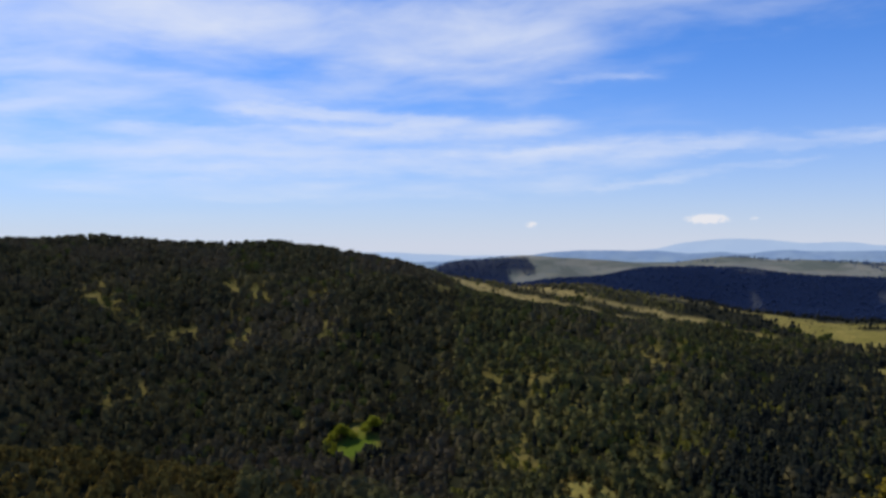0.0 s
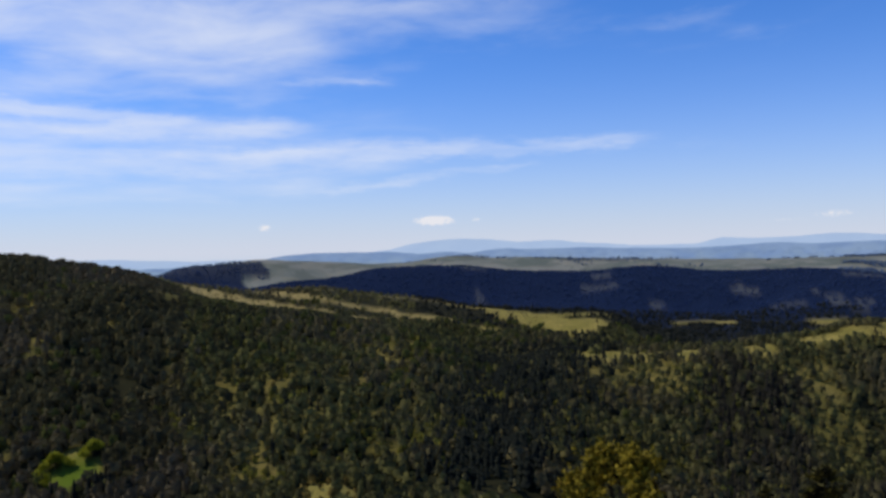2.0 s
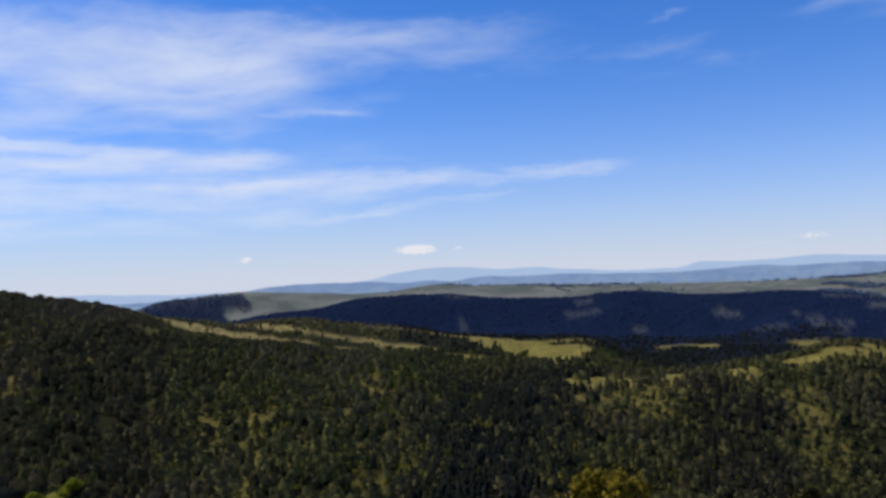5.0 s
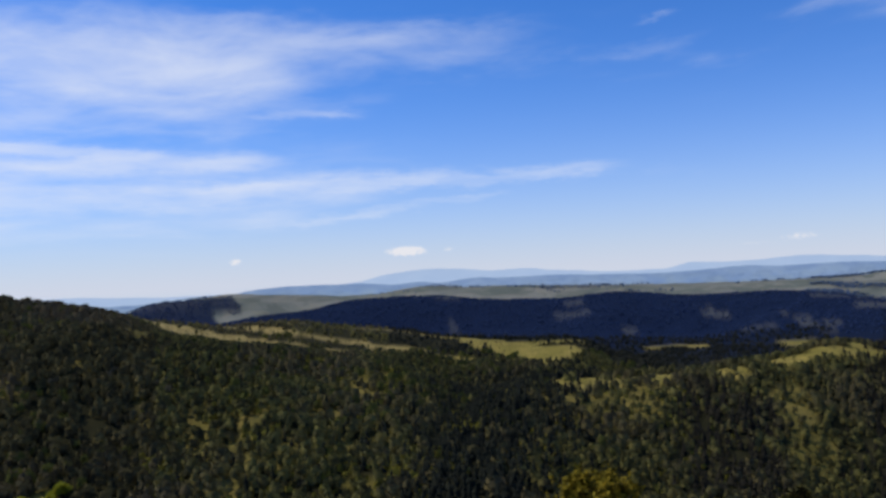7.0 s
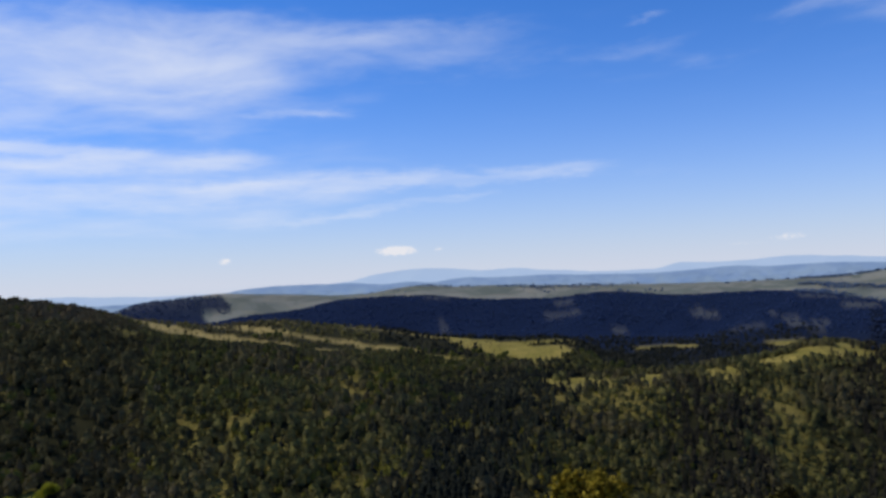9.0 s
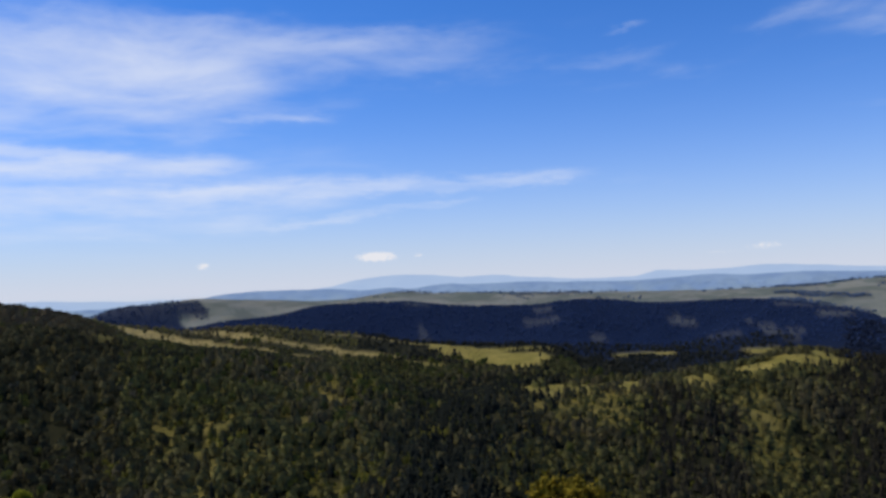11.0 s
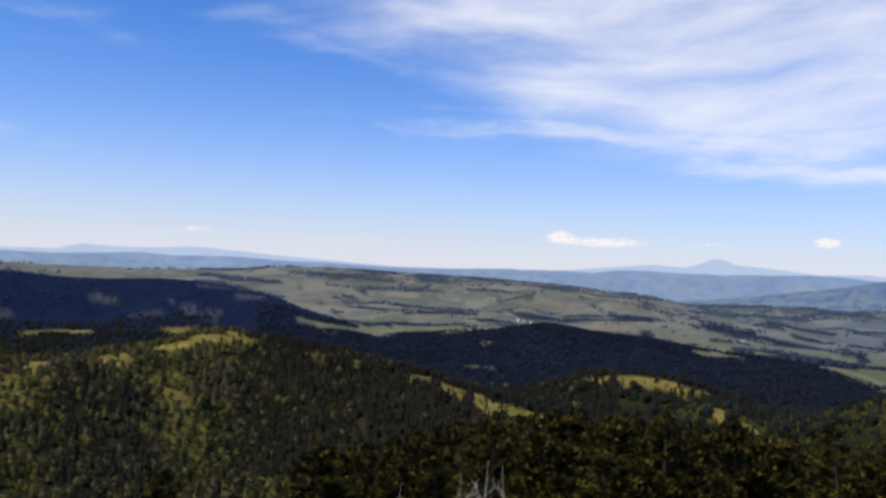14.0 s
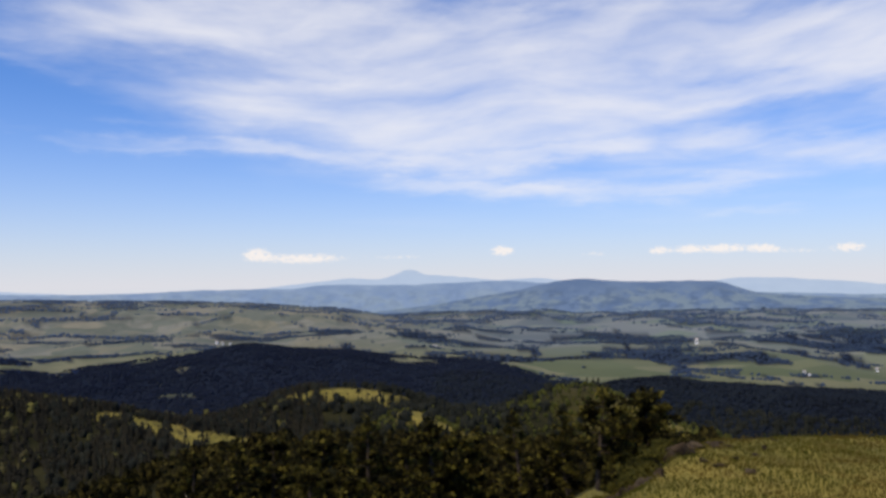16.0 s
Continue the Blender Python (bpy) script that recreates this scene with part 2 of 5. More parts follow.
MAT_SCRUB = foliage("pale_bare_scrub", (0.070, 0.060, 0.034), (0.130, 0.112, 0.064), (0.220, 0.190, 0.110), 40, 6, 0.3)
# distance haze put into the blue of the ridge forest
MAT_BLUE = foliage("hazed_spruce_forest", (0.023, 0.042, 0.098), (0.029, 0.049, 0.110), (0.038, 0.058, 0.120), 200, 30, 0.3)
# shade of the hill's far flank put into the fir colour
MAT_SHADE_FIR = foliage("shade_toned_hill_firs", (0.013, 0.013, 0.011), (0.021, 0.020, 0.014), (0.044, 0.038, 0.022), 80, 8, 0.2)
# ridge firs: shade and some blue haze put into the tone
MAT_EAST = foliage("shaded_ridge_firs", (0.009, 0.012, 0.018), (0.012, 0.017, 0.025), (0.020, 0.026, 0.031), 90, 12, 0.15)
# hill before the plain: shade and blue haze put into the fir colour
MAT_SLATE = foliage("shaded_hazy_firs", (0.011, 0.016, 0.032), (0.015, 0.021, 0.038), (0.022, 0.029, 0.045), 200, 30, 0.3)
# woods of the plain: haze put into the leaf colour, lighter farther out
MAT_FAR = foliage("hazed_hedge_leaves", (0.038, 0.062, 0.112), (0.050, 0.076, 0.126), (0.070, 0.100, 0.138), 300, 20, 0.3)
MAT_HAZED = foliage("hazed_far_woods", (0.074, 0.112, 0.180), (0.090, 0.130, 0.195), (0.108, 0.146, 0.204), 300, 40, 0.3)
# pine and grove: sunlit highlights and shaded gaps put into random tones
MAT_PINE = foliage("pine_needles", (0.007, 0.006, 0.002), (0.026, 0.022, 0.006), (0.225, 0.185, 0.034), 5, 0.6, 0.10, light_from=0.44)
MAT_GROVE = foliage("olive_grove_needles", (0.006, 0.005, 0.002), (0.023, 0.019, 0.006), (0.120, 0.094, 0.020), 25, 1.6, 0.10, light_from=0.43)
MAT_BRUSH = foliage("brownish_brushwood", (0.046, 0.033, 0.011), (0.145, 0.102, 0.026), (0.330, 0.235, 0.052), 20, 3, 0.2)
MAT_FRESH = foliage("fresh_spring_leaves", (0.200, 0.205, 0.014), (0.350, 0.345, 0.028), (0.480, 0.450, 0.050), 20, 2, 0.4)
# crown shade and lit gold put into the oak's leaf tones
MAT_OAK = foliage("young_oak_leaves", (0.024, 0.018, 0.003), (0.140, 0.104, 0.011), (0.500, 0.370, 0.036), 1.4, 0.5, 0.18)
MAT_SHRUB = foliage("shrub_leaves", (0.024, 0.024, 0.006), (0.062, 0.056, 0.012), (0.160, 0.138, 0.030), 6, 0.6, 0.25)

MAT_BARK, t, b = material("pine_bark", 0.9)
g = noise_of(t, place_of(t), 14.0, 8.0, 0.7)
t.links.new(mix(t, ramp(t, g, 0.35, 0.7), (0.022, 0.017, 0.012), (0.085, 0.058, 0.038)), b.inputs["Base Color"])
bump(t, b, g, 0.6, 0.03)

MAT_DEAD, t, b = material("bleached_dead_wood", 0.85)
g = noise_of(t, place_of(t), 9.0, 8.0, 0.7)
t.links.new(mix(t, ramp(t, g, 0.3, 0.7), (0.50, 0.46, 0.40), (0.80, 0.74, 0.66)), b.inputs["Base Color"])
bump(t, b, g, 0.5, 0.02)

MAT_ROCK, t, b = material("limestone", 0.95, 0.08)
p = place_of(t)
g = noise_of(t, p, 5.0, 10.0, 0.65)
lichen = ramp(t, noise_of(t, p, 2.2, 5.0), 0.5, 0.68)
c = mix(t, ramp(t, g, 0.3, 0.7), (0.010, 0.007, 0.004), (0.066, 0.044, 0.024))
c = mix(t, calc(t, "MULTIPLY", lichen, 0.4), c, (0.160, 0.120, 0.072))
t.links.new(c, b.inputs["Base Color"])
bump(t, b, g, 0.8, 0.06)

MAT_GRASS = foliage("dry_meadow_grass", (0.038, 0.044, 0.007), (0.084, 0.082, 0.012), (0.140, 0.118, 0.024), 2.2, 0.35, 0.25, (0.135, 0.076, 0.018), 0.9, 0.42)

MAT_TUSSOCK = foliage("tussock_grass", (0.046, 0.060, 0.007), (0.092, 0.096, 0.011), (0.185, 0.150, 0.032), 1.3, 0.3, 0.25, (0.160, 0.092, 0.022), 1.1, 0.44)

MAT_GROUND, t, b = material("hill_ground", 0.95, 0.03)
p = place_of(t)
cover = t.nodes.new("ShaderNodeAttribute")
cover.attribute_name = "cover"
plain = t.nodes.new("ShaderNodeAttribute")
plain.attribute_name = "plain"
fine = noise_of(t, p, 0.9, 8.0, 0.7)
patch = noise_of(t, p, 0.035, 6.0, 0.6)
wide = noise_of(t, p, 0.006, 5.0, 0.6)
meadow = mix(t, ramp(t, patch, 0.35, 0.68), (0.225, 0.184, 0.036), (0.345, 0.264, 0.064))
tussock = noise_of(t, p, 0.22, 5.0, 0.65)
meadow = mix(t, calc(t, "MULTIPLY", ramp(t, fine, 0.35, 0.75), 0.5), meadow, (0.105, 0.086, 0.032))
meadow = mix(t, calc(t, "MULTIPLY", ramp(t, tussock, 0.46, 0.62), 0.5), meadow, (0.090, 0.082, 0.024))
floor_c = mix(t, ramp(t, patch, 0.3, 0.7), (0.014, 0.015, 0.007), (0.036, 0.033, 0.014))
cells = t.nodes.new("ShaderNodeTexVoronoi")
cells.inputs["Scale"].default_value = 0.0095
cells.inputs["Randomness"].default_value = 0.9
warp = t.nodes.new("ShaderNodeVectorMath")
warp.operation = "MULTIPLY_ADD"
w_noise = t.nodes.new("ShaderNodeTexNoise")
w_noise.inputs["Scale"].default_value, w_noise.inputs["Detail"].default_value = 0.004, 3.0
t.links.new(p, w_noise.inputs["Vector"])
t.links.new(w_noise.outputs[1], warp.inputs[0])
warp.inputs[1].default_value = (180, 180, 0)
t.links.new(p, warp.inputs[2])
t.links.new(warp.outputs[0], cells.inputs["Vector"])
cell = t.nodes.new("ShaderNodeSeparateColor")
t.links.new(cells.outputs["Color"], cell.inputs[0])
# field tones greyed a little towards blue for haze
field = mix(t, ramp(t, cell.outputs[0], 0.1, 0.9), (0.148, 0.158, 0.122), (0.226, 0.218, 0.170))
field = mix(t, calc(t, "MULTIPLY", ramp(t, cell.outputs[1], 0.78, 0.96), 0.7), field, (0.250, 0.222, 0.146))
field = mix(t, calc(t, "MULTIPLY", ramp(t, wide, 0.45, 0.7), 0.6), field, (0.160, 0.168, 0.130))
field = mix(t, calc(t, "MULTIPLY", ramp(t, patch, 0.4, 0.75), 0.35), field, (0.112, 0.140, 0.118))
# light and shade of rolling slopes put into the field colour
relief_shade = noise_of(t, p, 0.0075, 5.0, 0.55, 1.2)
field = mix(t, calc(t, "MULTIPLY", ramp(t, relief_shade, 0.46, 0.60), 0.55), field, (0.096, 0.108, 0.082))
field = mix(t, calc(t, "MULTIPLY", ramp(t, relief_shade, 0.44, 0.34), 0.5), field, (0.245, 0.214, 0.142))
lush = t.nodes.new("ShaderNodeAttribute")
lush.attribute_name = "lush"
meadow = mix(t, lush.outputs["Fac"], meadow, (0.090, 0.128, 0.012))
dry = t.nodes.new("ShaderNodeAttribute")
dry.attribute_name = "dry"
meadow = mix(t, calc(t, "MULTIPLY", dry.outputs["Fac"], 0.75), meadow, mix(t, ramp(t, tussock, 0.40, 0.60), (0.370, 0.270, 0.100), (0.235, 0.178, 0.066)))
far_floor = t.nodes.new("ShaderNodeAttribute")
far_floor.attribute_name = "far_floor"
bare = t.nodes.new("ShaderNodeAttribute")
bare.attribute_name = "bare"
# mask by distance that puts bluish haze into the eastern fields' colour
field_haze = t.nodes.new("ShaderNodeAttribute")
field_haze.attribute_name = "field_haze"
field = mix(t, calc(t, "MULTIPLY", field_haze.outputs["Fac"], 0.85), field, mix(t, ramp(t, cell.outputs[2], 0.1, 0.9), (0.112, 0.140, 0.156), (0.196, 0.215, 0.205)))
field = mix(t, calc(t, "MULTIPLY", ramp(t, cell.outputs[1], 0.30, 0.12), calc(t, "MULTIPLY", field_haze.outputs["Fac"], 0.5)), field, (0.150, 0.205, 0.130))
pasture = t.nodes.new("ShaderNodeAttribute")
pasture.attribute_name = "pasture"
field = mix(t, calc(t, "MULTIPLY", pasture.outputs["Fac"], 0.75), field, mix(t, ramp(t, cell.outputs[0], 0.1, 0.9), (0.098, 0.116, 0.044), (0.185, 0.176, 0.082)))
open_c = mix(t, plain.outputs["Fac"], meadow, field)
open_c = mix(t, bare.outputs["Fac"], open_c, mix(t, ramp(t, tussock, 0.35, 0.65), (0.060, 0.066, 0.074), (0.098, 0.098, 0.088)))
ridge_haze = t.nodes.new("ShaderNodeAttribute")
ridge_haze.attribute_name = "blue_haze"
# floor under far woods: tree shade and haze put into its dark blue
hazed_floor = mix(t, far_floor.outputs["Fac"], floor_c, mix(t, ridge_haze.outputs["Fac"], (0.012, 0.017, 0.028), (0.0085, 0.016, 0.040)))
t.links.new(mix(t, cover.outputs["Fac"], open_c, hazed_floor), b.inputs["Base Color"])
bump(t, b, fine, 0.5, 0.15)


def haze_glow(name, low, top, patchy):
    """Far mountains as glowing surfaces: haze put into the blue wood and pasture colours."""
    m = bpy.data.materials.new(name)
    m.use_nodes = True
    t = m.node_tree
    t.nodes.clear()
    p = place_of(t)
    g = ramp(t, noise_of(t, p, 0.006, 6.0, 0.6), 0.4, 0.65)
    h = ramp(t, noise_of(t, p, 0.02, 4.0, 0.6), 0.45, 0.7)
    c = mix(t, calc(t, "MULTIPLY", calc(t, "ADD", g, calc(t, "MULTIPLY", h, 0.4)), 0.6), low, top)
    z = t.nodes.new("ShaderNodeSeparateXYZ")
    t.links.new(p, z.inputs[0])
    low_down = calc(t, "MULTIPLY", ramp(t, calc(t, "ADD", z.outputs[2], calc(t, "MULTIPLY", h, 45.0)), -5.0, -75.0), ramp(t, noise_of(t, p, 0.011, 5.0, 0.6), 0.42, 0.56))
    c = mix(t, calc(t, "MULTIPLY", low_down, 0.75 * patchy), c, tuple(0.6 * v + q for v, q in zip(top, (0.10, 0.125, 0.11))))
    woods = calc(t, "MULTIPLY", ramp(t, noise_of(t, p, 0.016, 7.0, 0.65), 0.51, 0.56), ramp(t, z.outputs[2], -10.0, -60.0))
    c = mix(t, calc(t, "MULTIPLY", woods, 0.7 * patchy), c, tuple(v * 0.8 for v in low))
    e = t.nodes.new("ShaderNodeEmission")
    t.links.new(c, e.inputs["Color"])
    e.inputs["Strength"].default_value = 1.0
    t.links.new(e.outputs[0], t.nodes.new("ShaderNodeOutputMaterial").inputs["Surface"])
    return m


# self-glowing blues, paler with distance, standing in for haze
MAT_MTN_NEAR = haze_glow("hazy_glow_wooded_mountain", (0.105, 0.172, 0.330), (0.145, 0.222, 0.385), 1.0)
MAT_MTN_MID = haze_glow("hazy_glow_mountain", (0.180, 0.275, 0.480), (0.250, 0.350, 0.535), 0.6)
MAT_MTN_FAR = haze_glow("hazy_glow_pale_mountain", (0.375, 0.495, 0.715), (0.405, 0.525, 0.735), 0.1)

# ---------------------------------------------------------------- shape of the land
rng = np.random.default_rng(7)


def lattice(ix, iy, seed):
    h = (ix.astype(np.int64) * 374761393 + iy.astype(np.int64) * 668265263 + seed * 974634533) & 0x7FFFFFFF
    h = ((h ^ (h >> 13)) * 1274126177) & 0x7FFFFFFF
    return ((h ^ (h >> 16)) & 0xFFFF) / 65535.0


def value_noise(x, y, seed=0):
    ix, iy = np.floor(x), np.floor(y)
    fx, fy = x - ix, y - iy
    fx, fy = fx * fx * (3 - 2 * fx), fy * fy * (3 - 2 * fy)
    ix, iy = ix.astype(np.int64), iy.astype(np.int64)
    a, b_ = lattice(ix, iy, seed), lattice(ix + 1, iy, seed)
    c_, d = lattice(ix, iy + 1, seed), lattice(ix + 1, iy + 1, seed)
    return (a * (1 - fx) + b_ * fx) * (1 - fy) + (c_ * (1 - fx) + d * fx) * fy


def fbm(x, y, size, seed=0, octaves=4):
    total, amp, norm = 0.0, 1.0, 0.0
    for k in range(octaves):
        total = total + amp * value_noise(x / size * 2 ** k, y / size * 2 ** k, seed + 17 * k)
        norm, amp = norm + amp, amp * 0.5
    return total / norm


def blot(x, y, size, seed):
    """Noise without a visible grid: two turned layers together."""
    return 0.5 * (fbm(x * 0.82 + y * 0.57, y * 0.82 - x * 0.57, size, seed, 3) + fbm(x * 0.31 - y * 0.95, y * 0.31 + x * 0.95, size * 0.8, seed + 5, 3))


def soft(v, lo, hi):
    u = np.clip((v - lo) / (hi - lo), 0, 1)
    return u * u * (3 - 2 * u)


EYE = 1.62
# hills: crest as (bearing, distance, height angle), canopy height on the crest, breadth of the near and far slope
HILLS = {}
HILLS["west_hill"] = ([(-48, 900, 0.1), (-29, 950, 0.62), (-23.3, 1000, 0.91), (-16, 1000, 0.3), (-11.8, 980, 0.54), (-8.1, 950, 0.0), (-4.9, 930, -0.6), (-1.5, 910, -1.2), (-0.6, 905, -1.45),
                   (0.4, 880, -2.15), (2, 840, -3.1), (3.8, 820, -3.7), (7.6, 780, -4.5), (9.5, 770, -5.0), (12, 750, -5.65), (15, 730, -6.1), (17.5, 710, -6.6), (21, 670, -8.0), (25, 620, -10.4)], 6, 560, 330)
HILLS["meadow_shoulder"] = ([(-4, 1130, -1.6), (-0.6, 1150, -1.75), (2, 1170, -2.3), (5.7, 1190, -2.72), (8.6, 1200, -2.72), (10.6, 1200, -2.66), (13.5, 1200, -3.2), (17.6, 1200, -3.6), (19.6, 1200, -4.05), (21.6, 1200, -4.38),
                         (25.7, 1180, -4.74), (29.7, 1150, -4.80), (31, 1130, -5.0), (32, 1110, -5.5), (34, 1080, -6.6)], 0, 700, 380)
HILLS["middle_hill"] = ([(22, 570, -10.4), (24, 600, -9.5), (26.6, 640, -8.6), (29.4, 680, -8.1), (31.9, 700, -7.95), (34.3, 710, -7.65), (36.6, 720, -7.42), (38, 735, -7.5), (40.7, 760, -6.95), (43.3, 790, -6.5), (45.3, 830, -5.9), (46.2, 850, -5.4),
                     (47.6, 880, -5.07), (49, 880, -5.4), (50.4, 880, -5.75), (53.5, 850, -6.25), (57.2, 800, -7.0), (59.7, 760, -7.65), (62.2, 720, -8.2), (64.8, 690, -9.1),
                     (67.6, 660, -9.9), (70.4, 640, -10.5), (74, 610, -12.5)], 2, 330, 260)
HILLS["blue_ridge_west"] = ([(-5, 2150, -1.9), (-0.6, 2200, -1.45), (0.2, 2230, -1.02), (1.7, 2260, -0.78), (3.5, 2290, -0.68), (5.8, 2320, -0.45), (7.7, 2340, -0.5), (9.7, 2360, -0.67), (12, 2380, -0.82), (14, 2400, -0.95), (20, 2400, -1.3)], 2, 420, 400)
HILLS["blue_ridge"] = ([(5.5, 1950, -2.5), (7.5, 1950, -2.1), (9.5, 1960, -2.0), (11.2, 1970, -1.85), (12.6, 1990, -1.64), (14, 2000, -1.31), (16, 2000, -1.2), (18.5, 2000, -1.16), (20.9, 2000, -1.25), (23, 1980, -1.55), (25, 1960, -1.72), (29.8, 1950, -1.83), (31.4, 1950, -1.62),
                    (33, 1950, -1.52), (35, 1950, -1.62), (37, 1930, -1.85), (40, 1910, -1.95), (43.8, 1890, -1.83), (46, 1870, -1.92), (49.4, 1800, -2.45), (51.1, 1760, -2.75), (52.3, 1740, -3.3), (54.5, 1690, -4.05), (56.2, 1650, -4.45), (59.7, 1560, -5.6)], 4, 520, 420)
HILLS["plateau"] = ([(12, 3000, -1.0), (16.9, 3000, -0.98), (17.7, 3000, -0.78), (20.1, 3000, -0.52), (23, 3000, -0.8), (25, 3000, -0.76), (28, 3000, -0.9), (32, 3000, -1.07), (36, 3000, -1.16), (40, 3000, -1.22), (44, 3000, -1.22), (48.5, 3050, -1.15), (50.3, 3100, -0.9), (51.8, 3100, -0.74), (54, 3100, -0.8), (56.6, 3100, -0.78), (60, 3100, -0.92),
                  (64, 3080, -1.0), (68, 3000, -1.15), (72, 2950, -1.35), (76, 2900, -1.7)], 0, 800, 700)
HILLS["dark_hill"] = ([(56, 1330, -6.6), (59.9, 1400, -5.7), (63.9, 1500, -5.1), (67.1, 1550, -4.62), (70.3, 1550, -3.98), (71.6, 1540, -4.02), (73.6, 1500, -4.35), (76.1, 1480, -4.55), (78.1, 1450, -4.6), (80.1, 1420, -4.95), (82.5, 1400, -5.25), (84.4, 1380, -5.42), (87, 1350, -5.42), (88.5, 1330, -5.7), (90, 1300, -6.3), (92, 1250, -7.0), (94, 1200, -7.6)], 4, 480, 260)
HILLS["bald_knoll"] = ([(66, 700, -10.6), (67.7, 720, -9.9), (70.5, 750, -9.0), (71.7, 760, -8.7), (73.3, 790, -7.85), (75.3, 800, -7.42), (77.8, 800, -7.36), (80.2, 790, -7.7), (81.6, 780, -7.95), (84, 740, -8.9), (88, 700, -9.6), (91, 650, -10.0)], 0.5, 260, 200)
HILLS["scrub_spur"] = ([(78, 560, -11.0), (79.6, 590, -9.9), (80.8, 600, -9.0), (82.7, 590, -8.9), (84.2, 580, -9.7), (86.2, 560, -10.6), (90, 640, -8.7), (91.5, 690, -7.8), (93.3, 700, -7.2), (95.3, 670, -7.25), (97.2, 610, -7.9), (98.7, 560, -8.4), (100.2, 510, -9.6), (103, 460, -10.25), (105, 440, -10.9), (108, 420, -12)], 3, 190, 200)
HILLS["east_ridge"] = ([(88, 1050, -9.6), (92, 1050, -8.8), (95, 1000, -7.6), (96.4, 1000, -7.0), (98, 1000, -6.76), (100.3, 1000, -6.66), (102, 1000, -6.88), (103.3, 1000, -7.07), (106.2, 1000, -7.3), (109, 1000, -7.5), (114, 1000, -7.6), (128, 1000, -7.9)], 5, 330, 220)
HILLS["near_spur"] = ([(-50, 190, -11.6), (-40, 200, -12.3), (-29, 220, -13.4), (-24, 230, -14.0), (-19, 220, -15.9), (-15, 210, -17.0), (-11, 200, -18.3), (-6, 190, -20.5)], 0, 90, 120)
HILLS["grove_spur"] = ([(52, 140, -20.0), (56, 150, -18.0), (60, 170, -16.2), (64, 190, -14.6), (68, 200, -13.1), (71, 205, -12.2), (75, 210, -12.1), (79, 210, -12.0), (83, 210, -12.5), (88, 200, -12.9), (93, 190, -13.2), (98, 170, -13.2), (103, 150, -14.0)], 0, 165, 170)
HILLS["low_knob"] = ([(6, 300, -18.6), (9.2, 315, -16.6), (11.5, 315, -16.6), (15, 300, -18.8)], 0, 70, 90)
AZ = np.arange(-180, 180, 0.1)
EDGE_B, EDGE_R = [-180, 30, 88, 95.6, 98.3, 100.6, 102.8, 108, 114, 140, 180], [4.5, 4.5, 5.2, 7.8, 9.2, 11.5, 13, 13.7, 14.4, 16, 8]


def smooth_over(values, n):
    return np.convolve(np.pad(values, n, mode="edge"), np.ones(2 * n + 1) / (2 * n + 1), "valid")


CREST = {}
for key, (crest, canopy, near_w, far_w) in HILLS.items():
    cb, cr, ce = (np.array(v, float) for v in zip(*crest))
    cz = EYE + cr * np.tan(np.radians(ce)) - canopy
    r_c, z_c = smooth_over(np.interp(AZ, cb, cr), 9), smooth_over(np.interp(AZ, cb, cz), 7)
    end = 7.0
    on = soft(AZ, cb[0] - end, cb[0]) * (1 - soft(AZ, cb[-1], cb[-1] + end))
    CREST[key] = (r_c, z_c, on, near_w, far_w)


def lie(bearing, r):
    """Height of the ground at a bearing (degrees) and a distance (metres)."""
    x, y = r * np.sin(np.radians(bearing)), r * np.cos(np.radians(bearing))
    rm = np.interp(bearing, EDGE_B, EDGE_R)
    steep = np.interp(bearing, [-180, -60, -10, 40, 86, 95, 104, 180], [0.25, 0.30, 0.37, 0.37, 0.34, 0.25, 0.33, 0.25])
    brow = np.interp(bearing, [40, 55, 92, 100], [20, 85, 85, 30])
    out = np.maximum(0, r - rm)
    z = -0.06 * np.minimum(r, rm) - steep * np.minimum(out, brow) - 0.36 * np.maximum(0, out - brow)
    deep = np.interp(bearing, [-180, -60, 40, 60, 110, 180], [-120, -135, -142, -152, -152, -140])
    level = np.interp(r, [0, 1000, 1600, 2200, 3000, 4000, 4950], [-152, -152, -150, -136, -110, -102, -108])
    open_b = soft(bearing, 62, 78)
    level = level + open_b * np.interp(r, [0, 2200, 3000, 4000, 4950], [0, -1, -14, -50, -75])
    level = level - (1 - soft(bearing, 1, 7)) * np.interp(r, [2300, 3400, 4950], [0, 70, 110])
    low = np.where(r < 1100, deep + (level - deep) * soft(r, 600, 1100), level)
    low = low + ((fbm(x, y, 420, 3) - 0.5) * 60 + (0.5 - np.abs(fbm(x, y, 330, 13, 3) - 0.5) * 2) * 34 - 8) * soft(r, 1000, 1900) * (1 - 0.45 * soft(r, 2600, 4800))
    z = np.maximum(z, low) + 6 * np.exp(-((z - low) / 14) ** 2)
    for r_c, z_c, on, near_w, far_w in CREST.values():
        rc, zc, live = (np.interp(bearing, AZ, v) for v in (r_c, z_c, on))
        u = np.clip(np.where(r < rc, (rc - r) / near_w, (r - rc) / far_w), 0, 1)
        shape = np.where(u < 1, 0.5 + 0.5 * np.cos(np.pi * u ** 0.9), 0)
        rib = (fbm(x, y, 95, 11) - 0.5) * 22 * u * (1 - u) * 4 * np.minimum(near_w / 500, 1)
        up = z + (zc - z) * shape * live + rib * live * (shape > 0)
        z = np.where((zc > z) & (shape > 0), np.maximum(z, up), z)
    z = z + (fbm(x, y, 26, 5) - 0.5) * 2.2 * soft(r, 40, 200) + (fbm(x, y, 1.6, 9) - 0.5) * 0.16 * (1 - soft(r, 30, 90))
    return z


